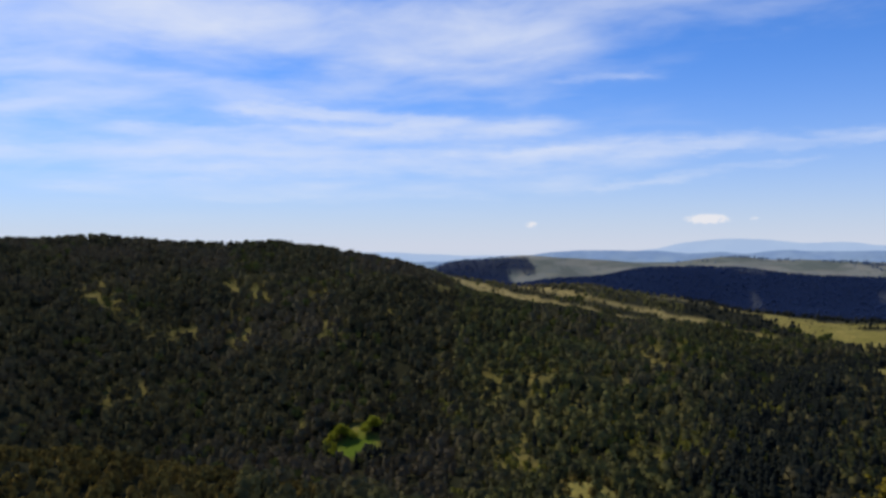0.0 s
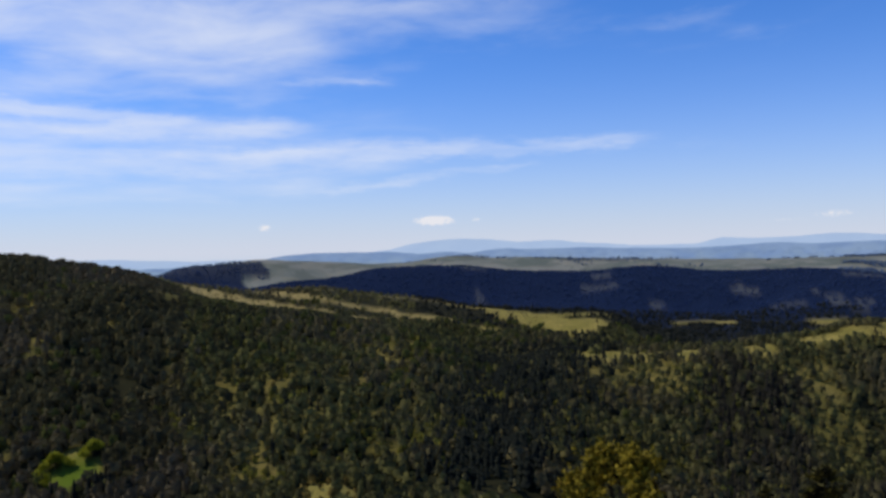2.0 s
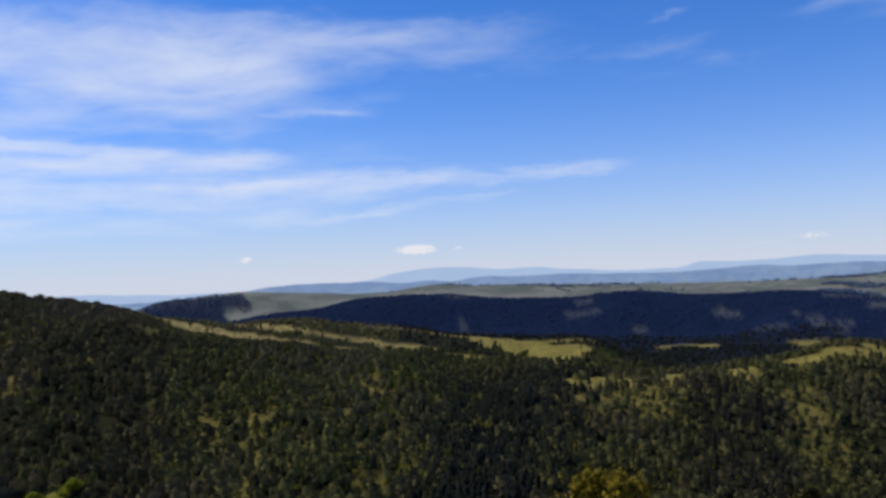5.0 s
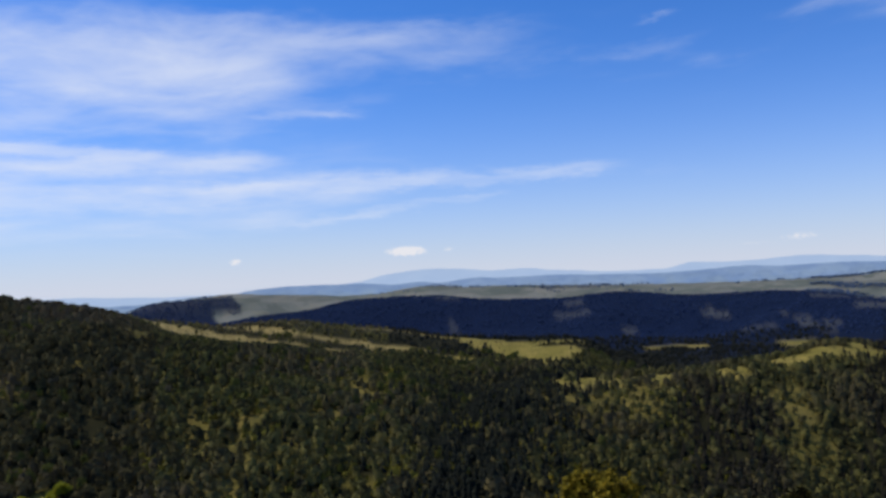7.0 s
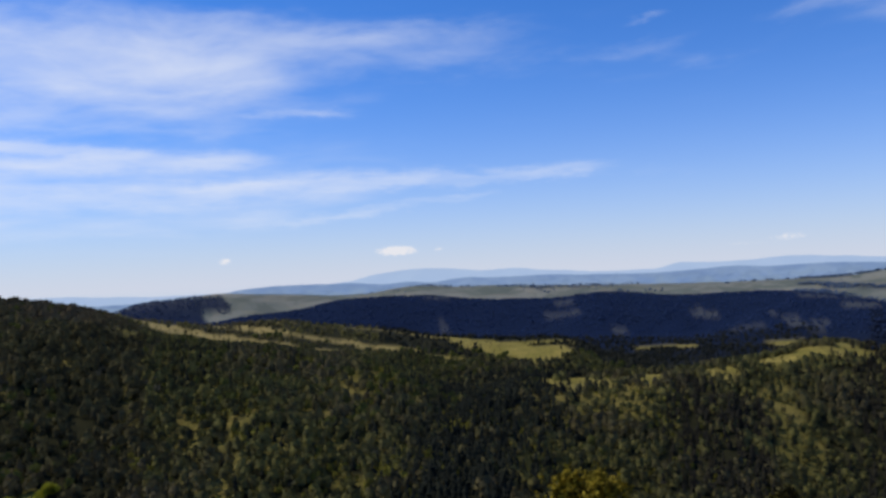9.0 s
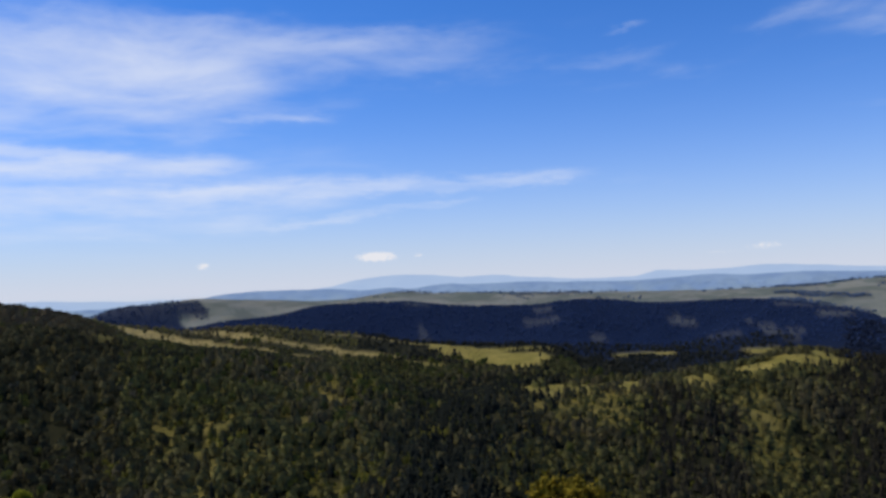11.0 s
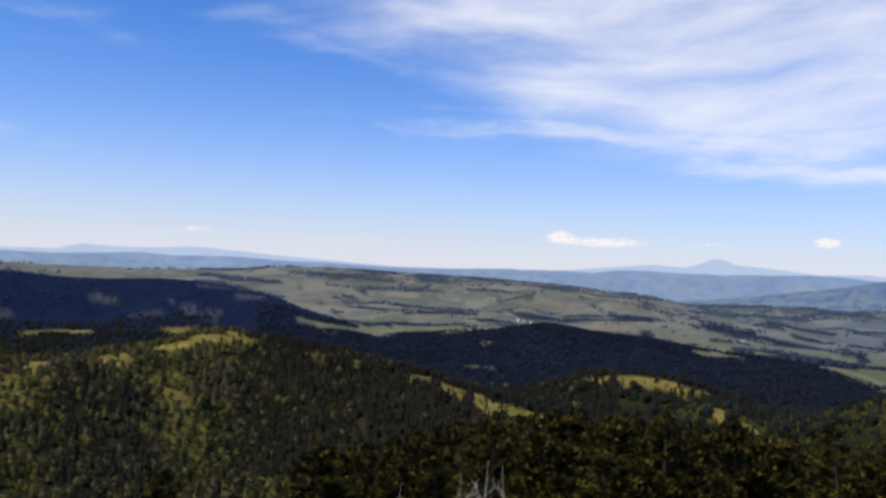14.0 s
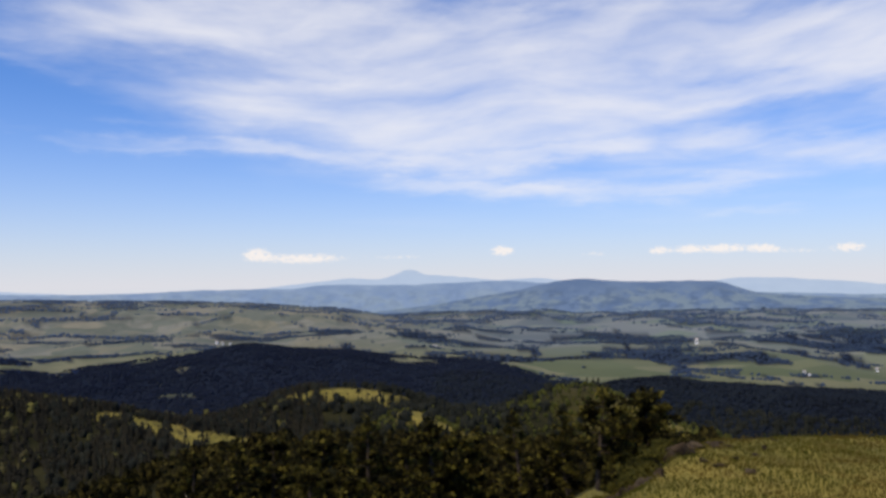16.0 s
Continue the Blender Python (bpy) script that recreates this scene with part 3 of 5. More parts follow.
# clearings: bearing, distance, half width in degrees, half depth in metres, share of trees that still stand there
LONG_STRIP = [
    (0.6, 1150, 1.0, 40, 0.05), (2.0, 1105, 1.3, 46, 0.05), (3.8, 1062, 1.5, 46, 0.06), (5.7, 1036, 1.5, 42, 0.06), (7.6, 1010, 1.5, 38, 0.06), (9.5, 968, 1.4, 34, 0.06), (11.1, 952, 1.3, 32, 0.08),
    (12.3, 955, 1.0, 26, 0.10), (13.6, 980, 1.2, 22, 0.10), (15.0, 972, 1.2, 20, 0.15),
]
UPPER_STRIPS = [
    (5.7, 1176, 1.0, 14, 0.10), (7.0, 1158, 1.2, 15, 0.10), (8.4, 1120, 1.3, 15, 0.10), (9.6, 1090, 1.2, 14, 0.12), (11.1, 1063, 1.3, 15, 0.10), (12.4, 1063, 1.2, 15, 0.12), (13.6, 1072, 1.2, 16, 0.12),
    (14.7, 1054, 1.2, 16, 0.08), (16.3, 1050, 1.3, 16, 0.06), (17.6, 1043, 1.3, 17, 0.06), (19.1, 1027, 1.3, 17, 0.06), (20.7, 1018, 1.3, 18, 0.06), (22.3, 995, 1.2, 18, 0.10),
]
SHOULDER_MEADOWS = LONG_STRIP + UPPER_STRIPS + [
    (10.4, 1192, 0.9, 12, 0.25), (14.5, 1192, 2.5, 12, 0.45), (17.5, 1185, 2.0, 16, 0.45), (20.2, 1182, 1.6, 16, 0.2), (22.4, 1185, 1.3, 24, 0.04), (24.0, 1138, 1.8, 56, 0.02),
    (26.0, 1092, 2.1, 62, 0.02), (28.7, 1032, 2.6, 58, 0.012), (29.0, 1130, 2.3, 20, 0.03), (30.5, 1020, 0.9, 24, 0.03), (23.7, 945, 0.9, 14, 0.2), (36.5, 1450, 1.3, 26, 0.1), (38.5, 1432, 1.2, 22, 0.2), (34.8, 1140, 0.8, 12, 0.3),
]
MIDDLE_HILL_GLADES = [
    (30.2, 725, 2.2, 58, 0.05), (33.0, 745, 2.5, 62, 0.06), (35.6, 752, 2.0, 56, 0.05), (37.0, 758, 1.0, 44, 0.06), (28.5, 610, 1.8, 34, 0.5), (32.0, 640, 2.4, 40, 0.45), (35.4, 650, 1.6, 50, 0.45), 
    (40.7, 746, 1.1, 28, 0.06), (44.6, 672, 1.3, 50, 0.42), (45.4, 618, 1.4, 50, 0.45), (43.9, 786, 1.1, 26, 0.02), (45.0, 793, 1.1, 26, 0.02), (46.5, 814, 1.2, 22, 0.04), (47.8, 826, 1.2, 22, 0.04),
    (49.0, 843, 1.0, 20, 0.08), (47.5, 882, 1.6, 26, 0.01), (50.4, 862, 1.2, 8, 0.15),
]
EAST_MEADOWS = [
    (55.5, 800, 2.2, 16, 0.25), (62.4, 716, 1.7, 20, 0.05), (65.0, 684, 2.0, 30, 0.03), (67.8, 648, 2.3, 32, 0.04), (70.0, 630, 1.6, 30, 0.05), (58, 1080, 2.4, 30, 0.3),
    (74.0, 773, 2.2, 19, 0.06), (77.5, 779, 3.0, 21, 0.04), (80.5, 760, 1.6, 18, 0.1), (81.9, 600, 1.2, 24, 0.2), (83.6, 580, 1.5, 26, 0.2), (85.4, 554, 1.2, 24, 0.3),
    (92.5, 690, 1.8, 40, 0.75), (94.2, 660, 2.0, 55, 0.7), (96.6, 600, 2.2, 55, 0.65), (99.0, 540, 2.2, 50, 0.55), (101.2, 490, 2.0, 40, 0.5), (103.6, 455, 1.8, 36, 0.55), (66, 1150, 1.5, 24, 0.4),
]
WEST_HILL_GLADES = [
    (-6.2, 498, 1.9, 22, 0.0), (-13.2, 785, 0.3, 22, 0.15), (-12.6, 768, 0.6, 8, 0.2), (-14.2, 722, 1.2, 24, 0.66), (-15.6, 722, 0.7, 14, 0.6), (-14.5, 700, 0.5, 18, 0.45), (-19.3, 706, 1.0, 8, 0.62), (-21.5, 676, 1.3, 9, 0.64),
    (-23.5, 650, 1.2, 8, 0.7), (-2.3, 830, 1.6, 20, 0.62), (-10.0, 560, 0.3, 22, 0.5), (10.3, 304, 2.4, 30, 0.12), (15.5, 645, 2.2, 40, 0.45), (12.5, 560, 1.6, 36, 0.5), (17.5, 675, 1.6, 30, 0.4), (9.0, 500, 1.4, 26, 0.5),
    (3.6, 555, 1.0, 26, 0.45),
]
RIDGE_PATCHES = [
    (82.4, 1375, 1.6, 30, 0.1), (39.9, 1726, 0.9, 34, 0.35), (44.0, 1663, 1.1, 30, 0.4), (46.4, 1568, 1.2, 34, 0.4), (41.2, 1635, 0.9, 24, 0.5), (42.6, 1549, 1.3, 30, 0.5), (44.7, 1601, 1.5, 30, 0.45), (47.0, 1529, 1.0, 28, 0.5),
    (30.6, 1861, 0.9, 30, 0.4), (29.8, 1755, 0.9, 14, 0.45), (31.0, 1748, 0.9, 14, 0.45), (47.8, 1792, 1.9, 18, 0.4), (46.2, 1822, 1.3, 14, 0.4), (49.5, 1705, 1.0, 28, 0.3), (21.6, 1734, 1.0, 36, 0.5),
]
FIELDS = [
    (26.5, 1663, 1.0, 22, 0.55), (34.4, 1615, 0.6, 12, 0.4), (21.3, 1956, 0.9, 16, 0.4), (56.2, 1562, 3.6, 40, 0.02), (53.6, 1560, 1.4, 26, 0.02), (59.6, 1640, 2.6, 40, 0.03), (75.4, 1940, 2.8, 60, 0.0), (82.2, 1740, 1.7, 60, 0.0),
    (80.6, 1810, 1.2, 34, 0.0), (92.5, 1430, 3.2, 110, 0.0), (97.0, 1400, 4.0, 150, 0.0), (64.8, 1287, 0.7, 7, 0.5), (66.4, 1371, 0.5, 6, 0.5), (54.0, 2300, 2.5, 160, 0.0), (102.3, 1800, 0.9, 46, 0.0), (113.2, 1600, 1.0, 46, 0.0),
]
CLEARINGS = SHOULDER_MEADOWS + MIDDLE_HILL_GLADES + EAST_MEADOWS + WEST_HILL_GLADES + RIDGE_PATCHES + FIELDS


def woodland(bearing, r):
    """Share of the ground that trees cover, 0 to 1."""
    x, y = r * np.sin(np.radians(bearing)), r * np.cos(np.radians(bearing))
    hill = np.zeros_like(r)
    for key, breadth in (("blue_ridge", (420, 60)), ("blue_ridge_west", (300, 30)), ("dark_hill", (480, 40)), ("east_ridge", (330, 200))):
        r_c, _, on, _, _ = CREST[key]
        rc, live = np.interp(bearing, AZ, r_c), np.interp(bearing, AZ, on)
        if key == "blue_ridge_west":
            live = live * (bearing < np.interp(r, [1900, 2090, 2150, 2200, 2245, 2270, 2290, 2330], [4.6, 4.9, 5.7, 6.3, 6.6, 5.2, 4.1, 3.6]) + (blot(x, y, 70, 23) - 0.5) * 5.0)
        hill = np.maximum(hill, live * ((r > rc - breadth[0]) & (r < rc + breadth[1])))
    wx, wy = x + (fbm(x, y, 260, 34, 3) - 0.5) * 240, y + (fbm(x, y, 260, 35, 3) - 0.5) * 240
    arc = np.radians(bearing) * 2300 + wx - x
    deep = r + (wy - y) * 0.4
    strip = blot(arc * 0.36 + deep * 0.2, deep * 1.3 + arc * 0.22, 78, 31)
    thick = 0.045 * soft(bearing, 68, 84) - 0.05 * (1 - soft(bearing, 50, 62)) + 0.03 * soft(r, 2500, 2900)
    belts = strip + thick > 0.600
    line = np.abs(blot(arc * 0.5, deep + arc * 0.2, 200, 41) - 0.5) < 0.009 + 0.004 * soft(bearing, 66, 82)
    belts = belts | (line & (blot(x, y, 110, 42) > np.where(bearing < 60, 0.53, 0.49)))
    belts = np.where(belts, 1.0, 0.0)
    reach = np.interp(bearing, [40, 46, 60, 90, 120], [1570, 1380, 1250, 1150, 1150])
    d = np.where(r < reach, np.maximum(0.9, hill), np.maximum(hill, belts))
    d = np.where((r > 2030) & (bearing < 46 + (blot(x, y, 120, 44) - 0.5) * 24), np.maximum(hill, belts * soft(fbm(x, y, 500, 43, 2), 0.56, 0.66)), d)
    d = np.where((r > 1700) & (bearing >= 46) & (bearing < 76), np.maximum(hill, belts), d)
    crest_wood = (blot(x, y, 150, 49) > 0.50) & (bearing + (blot(x, y, 90, 48) - 0.5) * 30 > 49) & (bearing < 72) & (r > 2980 + (blot(x, y, 90, 45) - 0.5) * 260) & (r < 3130)
    d = np.where(crest_wood, 1.0, d)
    wob_b, wob_r = (fbm(x, y, 60, 51) - 0.5) * 1.0, (fbm(x, y, 34, 53) - 0.5)
    for b0, r0, hb, hr, stay in CLEARINGS:
        q = ((bearing - b0) / hb) ** 2 + ((r - r0) / hr) ** 2 + (wob_b + wob_r) * np.where(r > 1450, 2.4, 0.7)
        d = np.where(q < 1, np.minimum(d, stay), d)
    glade = soft(fbm(x, y, 38, 57), 0.56, 0.62) * soft(bearing, 1, 5) * (1 - soft(bearing, 17, 20)) * soft(r, 400, 450) * (1 - soft(r, 640, 720))
    glade = np.maximum(glade, soft(fbm(x, y, 48, 59), 0.60, 0.66) * (1 - soft(bearing, 0, 4)) * soft(r, 560, 640) * (1 - soft(r, 820, 860)))
    d = np.where(d > 0.5, d * (1 - 0.5 * glade), d)
    open_face = soft(bearing, 26, 28) * (1 - soft(bearing, 37, 40)) * soft(r, 520, 580) * (1 - soft(r, 770, 800)) * soft(fbm(x, y, 60, 67), 0.40, 0.55)
    d = np.where(d > 0.5, d * (1 - 0.42 * open_face), d)
    d = np.where(r > 1250, np.where(d > 0.5, 1.0, np.where(d > 0.2, d, 0.0)), d)
    d = d * np.where(r < 95, 0.0, 1.0)
    return d


# ---------------------------------------------------------------- ground
def mesh_from(name, verts, faces):
    """A mesh from arrays of vertices and equal-sided faces."""
    me = bpy.data.meshes.new(name)
    n, k = faces.shape
    me.vertices.add(len(verts))
    me.vertices.foreach_set("co", np.asarray(verts, np.float32).ravel())
    me.loops.add(n * k)
    me.loops.foreach_set("vertex_index", np.asarray(faces, np.int32).ravel())
    me.polygons.add(n)
    me.polygons.foreach_set("loop_start", np.arange(0, n * k, k, dtype=np.int32))
    me.update(calc_edges=True)
    return me


def shade_smooth(me):
    me.polygons.foreach_set("use_smooth", np.ones(len(me.polygons), bool))


def build_ground():
    bs = np.concatenate([np.arange(-180, -50, 3.0), np.arange(-50, 130, 0.36), np.arange(130, 180, 3.0)])
    rs = [0.03]
    while rs[-1] < 4940:
        rs.append(rs[-1] * 1.028 + 0.03)
    rs = np.array(rs)
    nb, nr = len(bs), len(rs)
    B, R = np.meshgrid(bs, rs)
    Z = lie(B, R)
    V = np.stack([R * np.sin(np.radians(B)), R * np.cos(np.radians(B)), Z], -1).reshape(-1, 3)
    i, j = np.meshgrid(np.arange(nr - 1), np.arange(nb), indexing="ij")
    j2 = (j + 1) % nb
    F = np.stack([i * nb + j, i * nb + j2, (i + 1) * nb + j2, (i + 1) * nb + j], -1).reshape(-1, 4)[:, ::-1]
    cap = np.array([[0, 0, float(lie(np.array([0.0]), np.array([0.3]))[0])]])
    me = mesh_from("ground", np.vstack([V, cap]), F)
    shade_smooth(me)
    cov = np.append(soft(woodland(B, R), 0.10, 0.88).ravel(), 0)
    far = np.append(soft(R - 900 * (1 - soft(B, 49, 57)), 880, 1120).ravel(), 0)
    cov[:-1] *= (1 - 0.5 * soft(R, 2000, 2600)).ravel()
    near_open = soft(R, 20, 70).ravel()
    lush = np.append(np.exp(-(((B + 6.2) / 1.75) ** 4 + ((R - 497) / 22) ** 4)).ravel(), 0) + np.append(np.exp(-(((B + 27.5) / 1.0) ** 2 + ((R - 430) / 20) ** 2)).ravel(), 0)
    cov[:-1] = np.where(R.ravel() < 95, 0.75 * near_open, cov[:-1])
    for key, v in (("cover", cov), ("plain", far), ("lush", lush), ("dry", np.append(((1 - soft(B, 15, 24)) * soft(R, 850, 950)).ravel(), 0)), ("blue_haze", np.append((1 - soft(B, 49, 56)).ravel() * soft(R, 1350, 1600).ravel(), 0)), ("pasture", np.append((soft(B, 50, 56) * (1 - soft(R, 1500, 2100))).ravel(), 0)), ("field_haze", np.append((soft(R, 1050, 1900) * soft(B, 76, 94)).ravel(), 0)), ("bare", np.append((soft(R, 1450, 1500) * (1 - soft(R, 1990, 2050)) * (1 - soft(B, 50, 52)) * soft(B, 12, 15)).ravel(), 0)), ("far_floor", np.append(soft(R - 250 * (1 - soft(B, 49, 57)) + 250 * soft(B, 84, 90), 850, 1150).ravel(), 0))):
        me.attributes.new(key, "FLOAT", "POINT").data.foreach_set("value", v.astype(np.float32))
    me.materials.append(MAT_GROUND)
    return tagged(new("ground", me), "rolling hills with dry meadows, forest floor and far pastures", "ground", kind="structure")


ground = build_ground()


def backdrop(name, crest, r, foot, mat, label):
    """A far mountain range as a long ridge shell: crest fitted to the camera's view by bearing and height angle."""
    cb, ce = (np.array(v, float) for v in zip(*crest))
    bs = np.arange(cb[0], cb[-1], 0.12)
    el = smooth_over(np.interp(bs, cb, ce), 3)
    el = el + (fbm(bs * 30, bs * 0, 45, int(r)) - 0.5) * 0.07 + (fbm(bs * 30, bs * 0 + 9, 9, int(r) + 1) - 0.5) * 0.04
    top = EYE + r * np.tan(np.radians(el))
    rows = []
    for k, (dr, share) in enumerate(((-520, 0.0), (-300, 0.35), (-120, 0.75), (0, 1.0), (90, 0.7), (160, 0.0))):
        wob = (fbm(bs * 40, bs * 0 + k * 50, 60, 61) - 0.5) * 60
        rr = r + dr + wob * (0 < share < 1)
        z = foot + (top - foot) * share
        rows.append(np.stack([rr * np.sin(np.radians(bs)), rr * np.cos(np.radians(bs)), z], -1))
    n = len(bs)
    i, j = np.meshgrid(np.arange(len(rows) - 1), np.arange(n - 1), indexing="ij")
    F = np.stack([i * n + j, i * n + j + 1, (i + 1) * n + j + 1, (i + 1) * n + j], -1).reshape(-1, 4)[:, ::-1]
    me = mesh_from(name, np.vstack(rows), F)
    shade_smooth(me)
    me.materials.append(mat)
    return tagged(new(name, me), label, "mountains", kind="structure")


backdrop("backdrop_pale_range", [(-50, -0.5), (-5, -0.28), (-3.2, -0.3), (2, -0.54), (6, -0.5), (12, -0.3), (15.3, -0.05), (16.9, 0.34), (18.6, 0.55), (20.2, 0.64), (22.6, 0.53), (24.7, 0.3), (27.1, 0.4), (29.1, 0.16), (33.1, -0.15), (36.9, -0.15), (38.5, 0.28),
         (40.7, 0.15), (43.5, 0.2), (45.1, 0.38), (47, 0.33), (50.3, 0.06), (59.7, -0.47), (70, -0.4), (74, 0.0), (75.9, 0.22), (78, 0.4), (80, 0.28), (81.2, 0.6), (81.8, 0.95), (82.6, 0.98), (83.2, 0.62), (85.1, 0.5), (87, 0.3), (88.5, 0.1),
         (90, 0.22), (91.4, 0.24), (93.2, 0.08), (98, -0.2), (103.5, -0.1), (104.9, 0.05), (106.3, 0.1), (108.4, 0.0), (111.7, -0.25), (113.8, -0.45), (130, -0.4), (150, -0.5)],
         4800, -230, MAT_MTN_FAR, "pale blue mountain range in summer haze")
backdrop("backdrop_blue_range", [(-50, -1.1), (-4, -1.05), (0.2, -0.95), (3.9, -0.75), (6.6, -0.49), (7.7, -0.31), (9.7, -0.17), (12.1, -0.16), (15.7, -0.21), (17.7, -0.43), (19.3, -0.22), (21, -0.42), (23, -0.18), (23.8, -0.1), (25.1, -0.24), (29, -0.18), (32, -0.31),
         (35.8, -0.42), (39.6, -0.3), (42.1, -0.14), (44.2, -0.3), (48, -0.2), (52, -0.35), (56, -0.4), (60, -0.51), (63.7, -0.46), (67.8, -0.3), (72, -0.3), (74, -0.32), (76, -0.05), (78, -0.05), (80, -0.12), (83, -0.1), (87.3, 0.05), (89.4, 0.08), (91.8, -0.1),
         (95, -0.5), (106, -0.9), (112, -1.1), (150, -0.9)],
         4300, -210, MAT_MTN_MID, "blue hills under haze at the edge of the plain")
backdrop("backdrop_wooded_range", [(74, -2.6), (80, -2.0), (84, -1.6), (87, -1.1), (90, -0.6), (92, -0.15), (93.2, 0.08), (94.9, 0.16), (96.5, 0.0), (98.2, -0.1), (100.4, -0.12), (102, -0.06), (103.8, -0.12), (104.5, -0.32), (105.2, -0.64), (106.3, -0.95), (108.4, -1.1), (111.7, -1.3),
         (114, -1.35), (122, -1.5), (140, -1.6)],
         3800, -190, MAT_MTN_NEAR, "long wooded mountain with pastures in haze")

# ---------------------------------------------------------------- forests
def tuft_tree(seed, tufts, kind):
    """A small tree of unit height: a three-sided stem and loose tufts in an uneven crown."""
    r = np.random.default_rng(seed)
    V, F = [], []
    for k in range(3):
        a = 2.094 * k
        V += [(0.022 * math.cos(a), 0.022 * math.sin(a), -0.12), (0.008 * math.cos(a), 0.008 * math.sin(a), 0.55)]
    for k in range(3):
        j = (k + 1) % 3
        F += [(2 * k, 2 * j, 2 * j + 1), (2 * k, 2 * j + 1, 2 * k + 1)]
    for k in range(tufts):
        if kind == "fir":
            h = 0.10 + 0.86 * (k + r.random()) / tufts
            wide = 0.21 * (1 - h) ** 0.8 + 0.025
            rad, size, drop = wide * (0.45 + 0.55 * r.random()), (0.58 + 0.70 * (1 - h)) / tufts ** 0.5, 0.5
        else:
            h = 0.22 + 0.74 * (k + r.random()) / tufts
            wide = 0.36 * math.sqrt(max(0.02, 1 - ((h - 0.56) / 0.46) ** 2))
            rad, size, drop = wide * (0.5 + 0.5 * r.random()), 1.2 / tufts ** 0.5, 0.0
        a = k * 2.399 + r.random()
        c = np.array((rad * math.cos(a), rad * math.sin(a), h))
        out = np.array((math.cos(a), math.sin(a), -drop))
        side = np.array((-math.sin(a), math.cos(a), 0)) * (1 + 0.5 * r.random())
        up = np.array((0, 0, 1.0)) + 0.5 * out
        n = len(V)
        V += [tuple(c + size * (0.75 * out - 0.25 * up)), tuple(c + size * (0.75 * side + 0.1 * up - 0.2 * out)), tuple(c + size * (-0.75 * side + 0.15 * up - 0.2 * out)), tuple(c + size * (0.75 * up + 0.1 * r.normal(size=3)))]
        F += [(n, n + 1, n + 3), (n, n + 3, n + 2)]
    return np.array(V, float), np.array(F, int)


def scatter(b_lo, b_hi, r_lo, r_hi, area_each, keep=None):
    """Random spots, one to area_each square metres, thinned by the woodland."""
    area = math.radians(b_hi - b_lo) / 2 * (r_hi ** 2 - r_lo ** 2)
    n = int(area / area_each)
    bearing = rng.uniform(b_lo, b_hi, n)
    r = np.sqrt(rng.uniform(r_lo ** 2, r_hi ** 2, n))
    d = woodland(bearing, r)
    if keep is not None:
        d = d * keep(bearing, r)
    ok = rng.random(n) < d
    return bearing[ok], r[ok]


def forest(name, spots, templates, tall, mat, label, loose=False):
    bearing, r = spots
    z = lie(bearing, r)
    x, y = r * np.sin(np.radians(bearing)), r * np.cos(np.radians(bearing))
    VV, FF, base = [], [], 0
    pick = rng.integers(0, len(templates), len(r))
    for k, (V, F) in enumerate(templates):
        m = pick == k
        n = int(m.sum())
        if not n:
            continue
        a, h = rng.uniform(0, 6.283, n), rng.uniform(*tall, n) * (0.75 + 0.5 * fbm(x[m], y[m], 40, 71))
        h = h * (1 - 0.45 * soft(bearing[m], -3, 0) * (1 - soft(bearing[m], 14, 16)) * soft(r[m], 720, 790) * (1 - soft(r[m], 1010, 1060)))
        w = h * rng.uniform(0.85, 1.25, n)
        c, s = np.cos(a)[:, None], np.sin(a)[:, None]
        P = np.stack([(V[:, 0] * c - V[:, 1] * s) * w[:, None] + x[m][:, None], (V[:, 0] * s + V[:, 1] * c) * w[:, None] + y[m][:, None], V[:, 2] * h[:, None] + z[m][:, None]], -1)
        VV.append(P.reshape(-1, 3))
        FF.append((F[None] + (np.arange(n) * len(V))[:, None, None] + base).reshape(-1, 3))
        base += n * len(V)
    me = mesh_from(name, np.vstack(VV), np.vstack(FF))
    if not loose:
        shade_smooth(me)
    me.materials.append(mat)
    return tagged(new(name, me), label, "forest", kind="stuff")


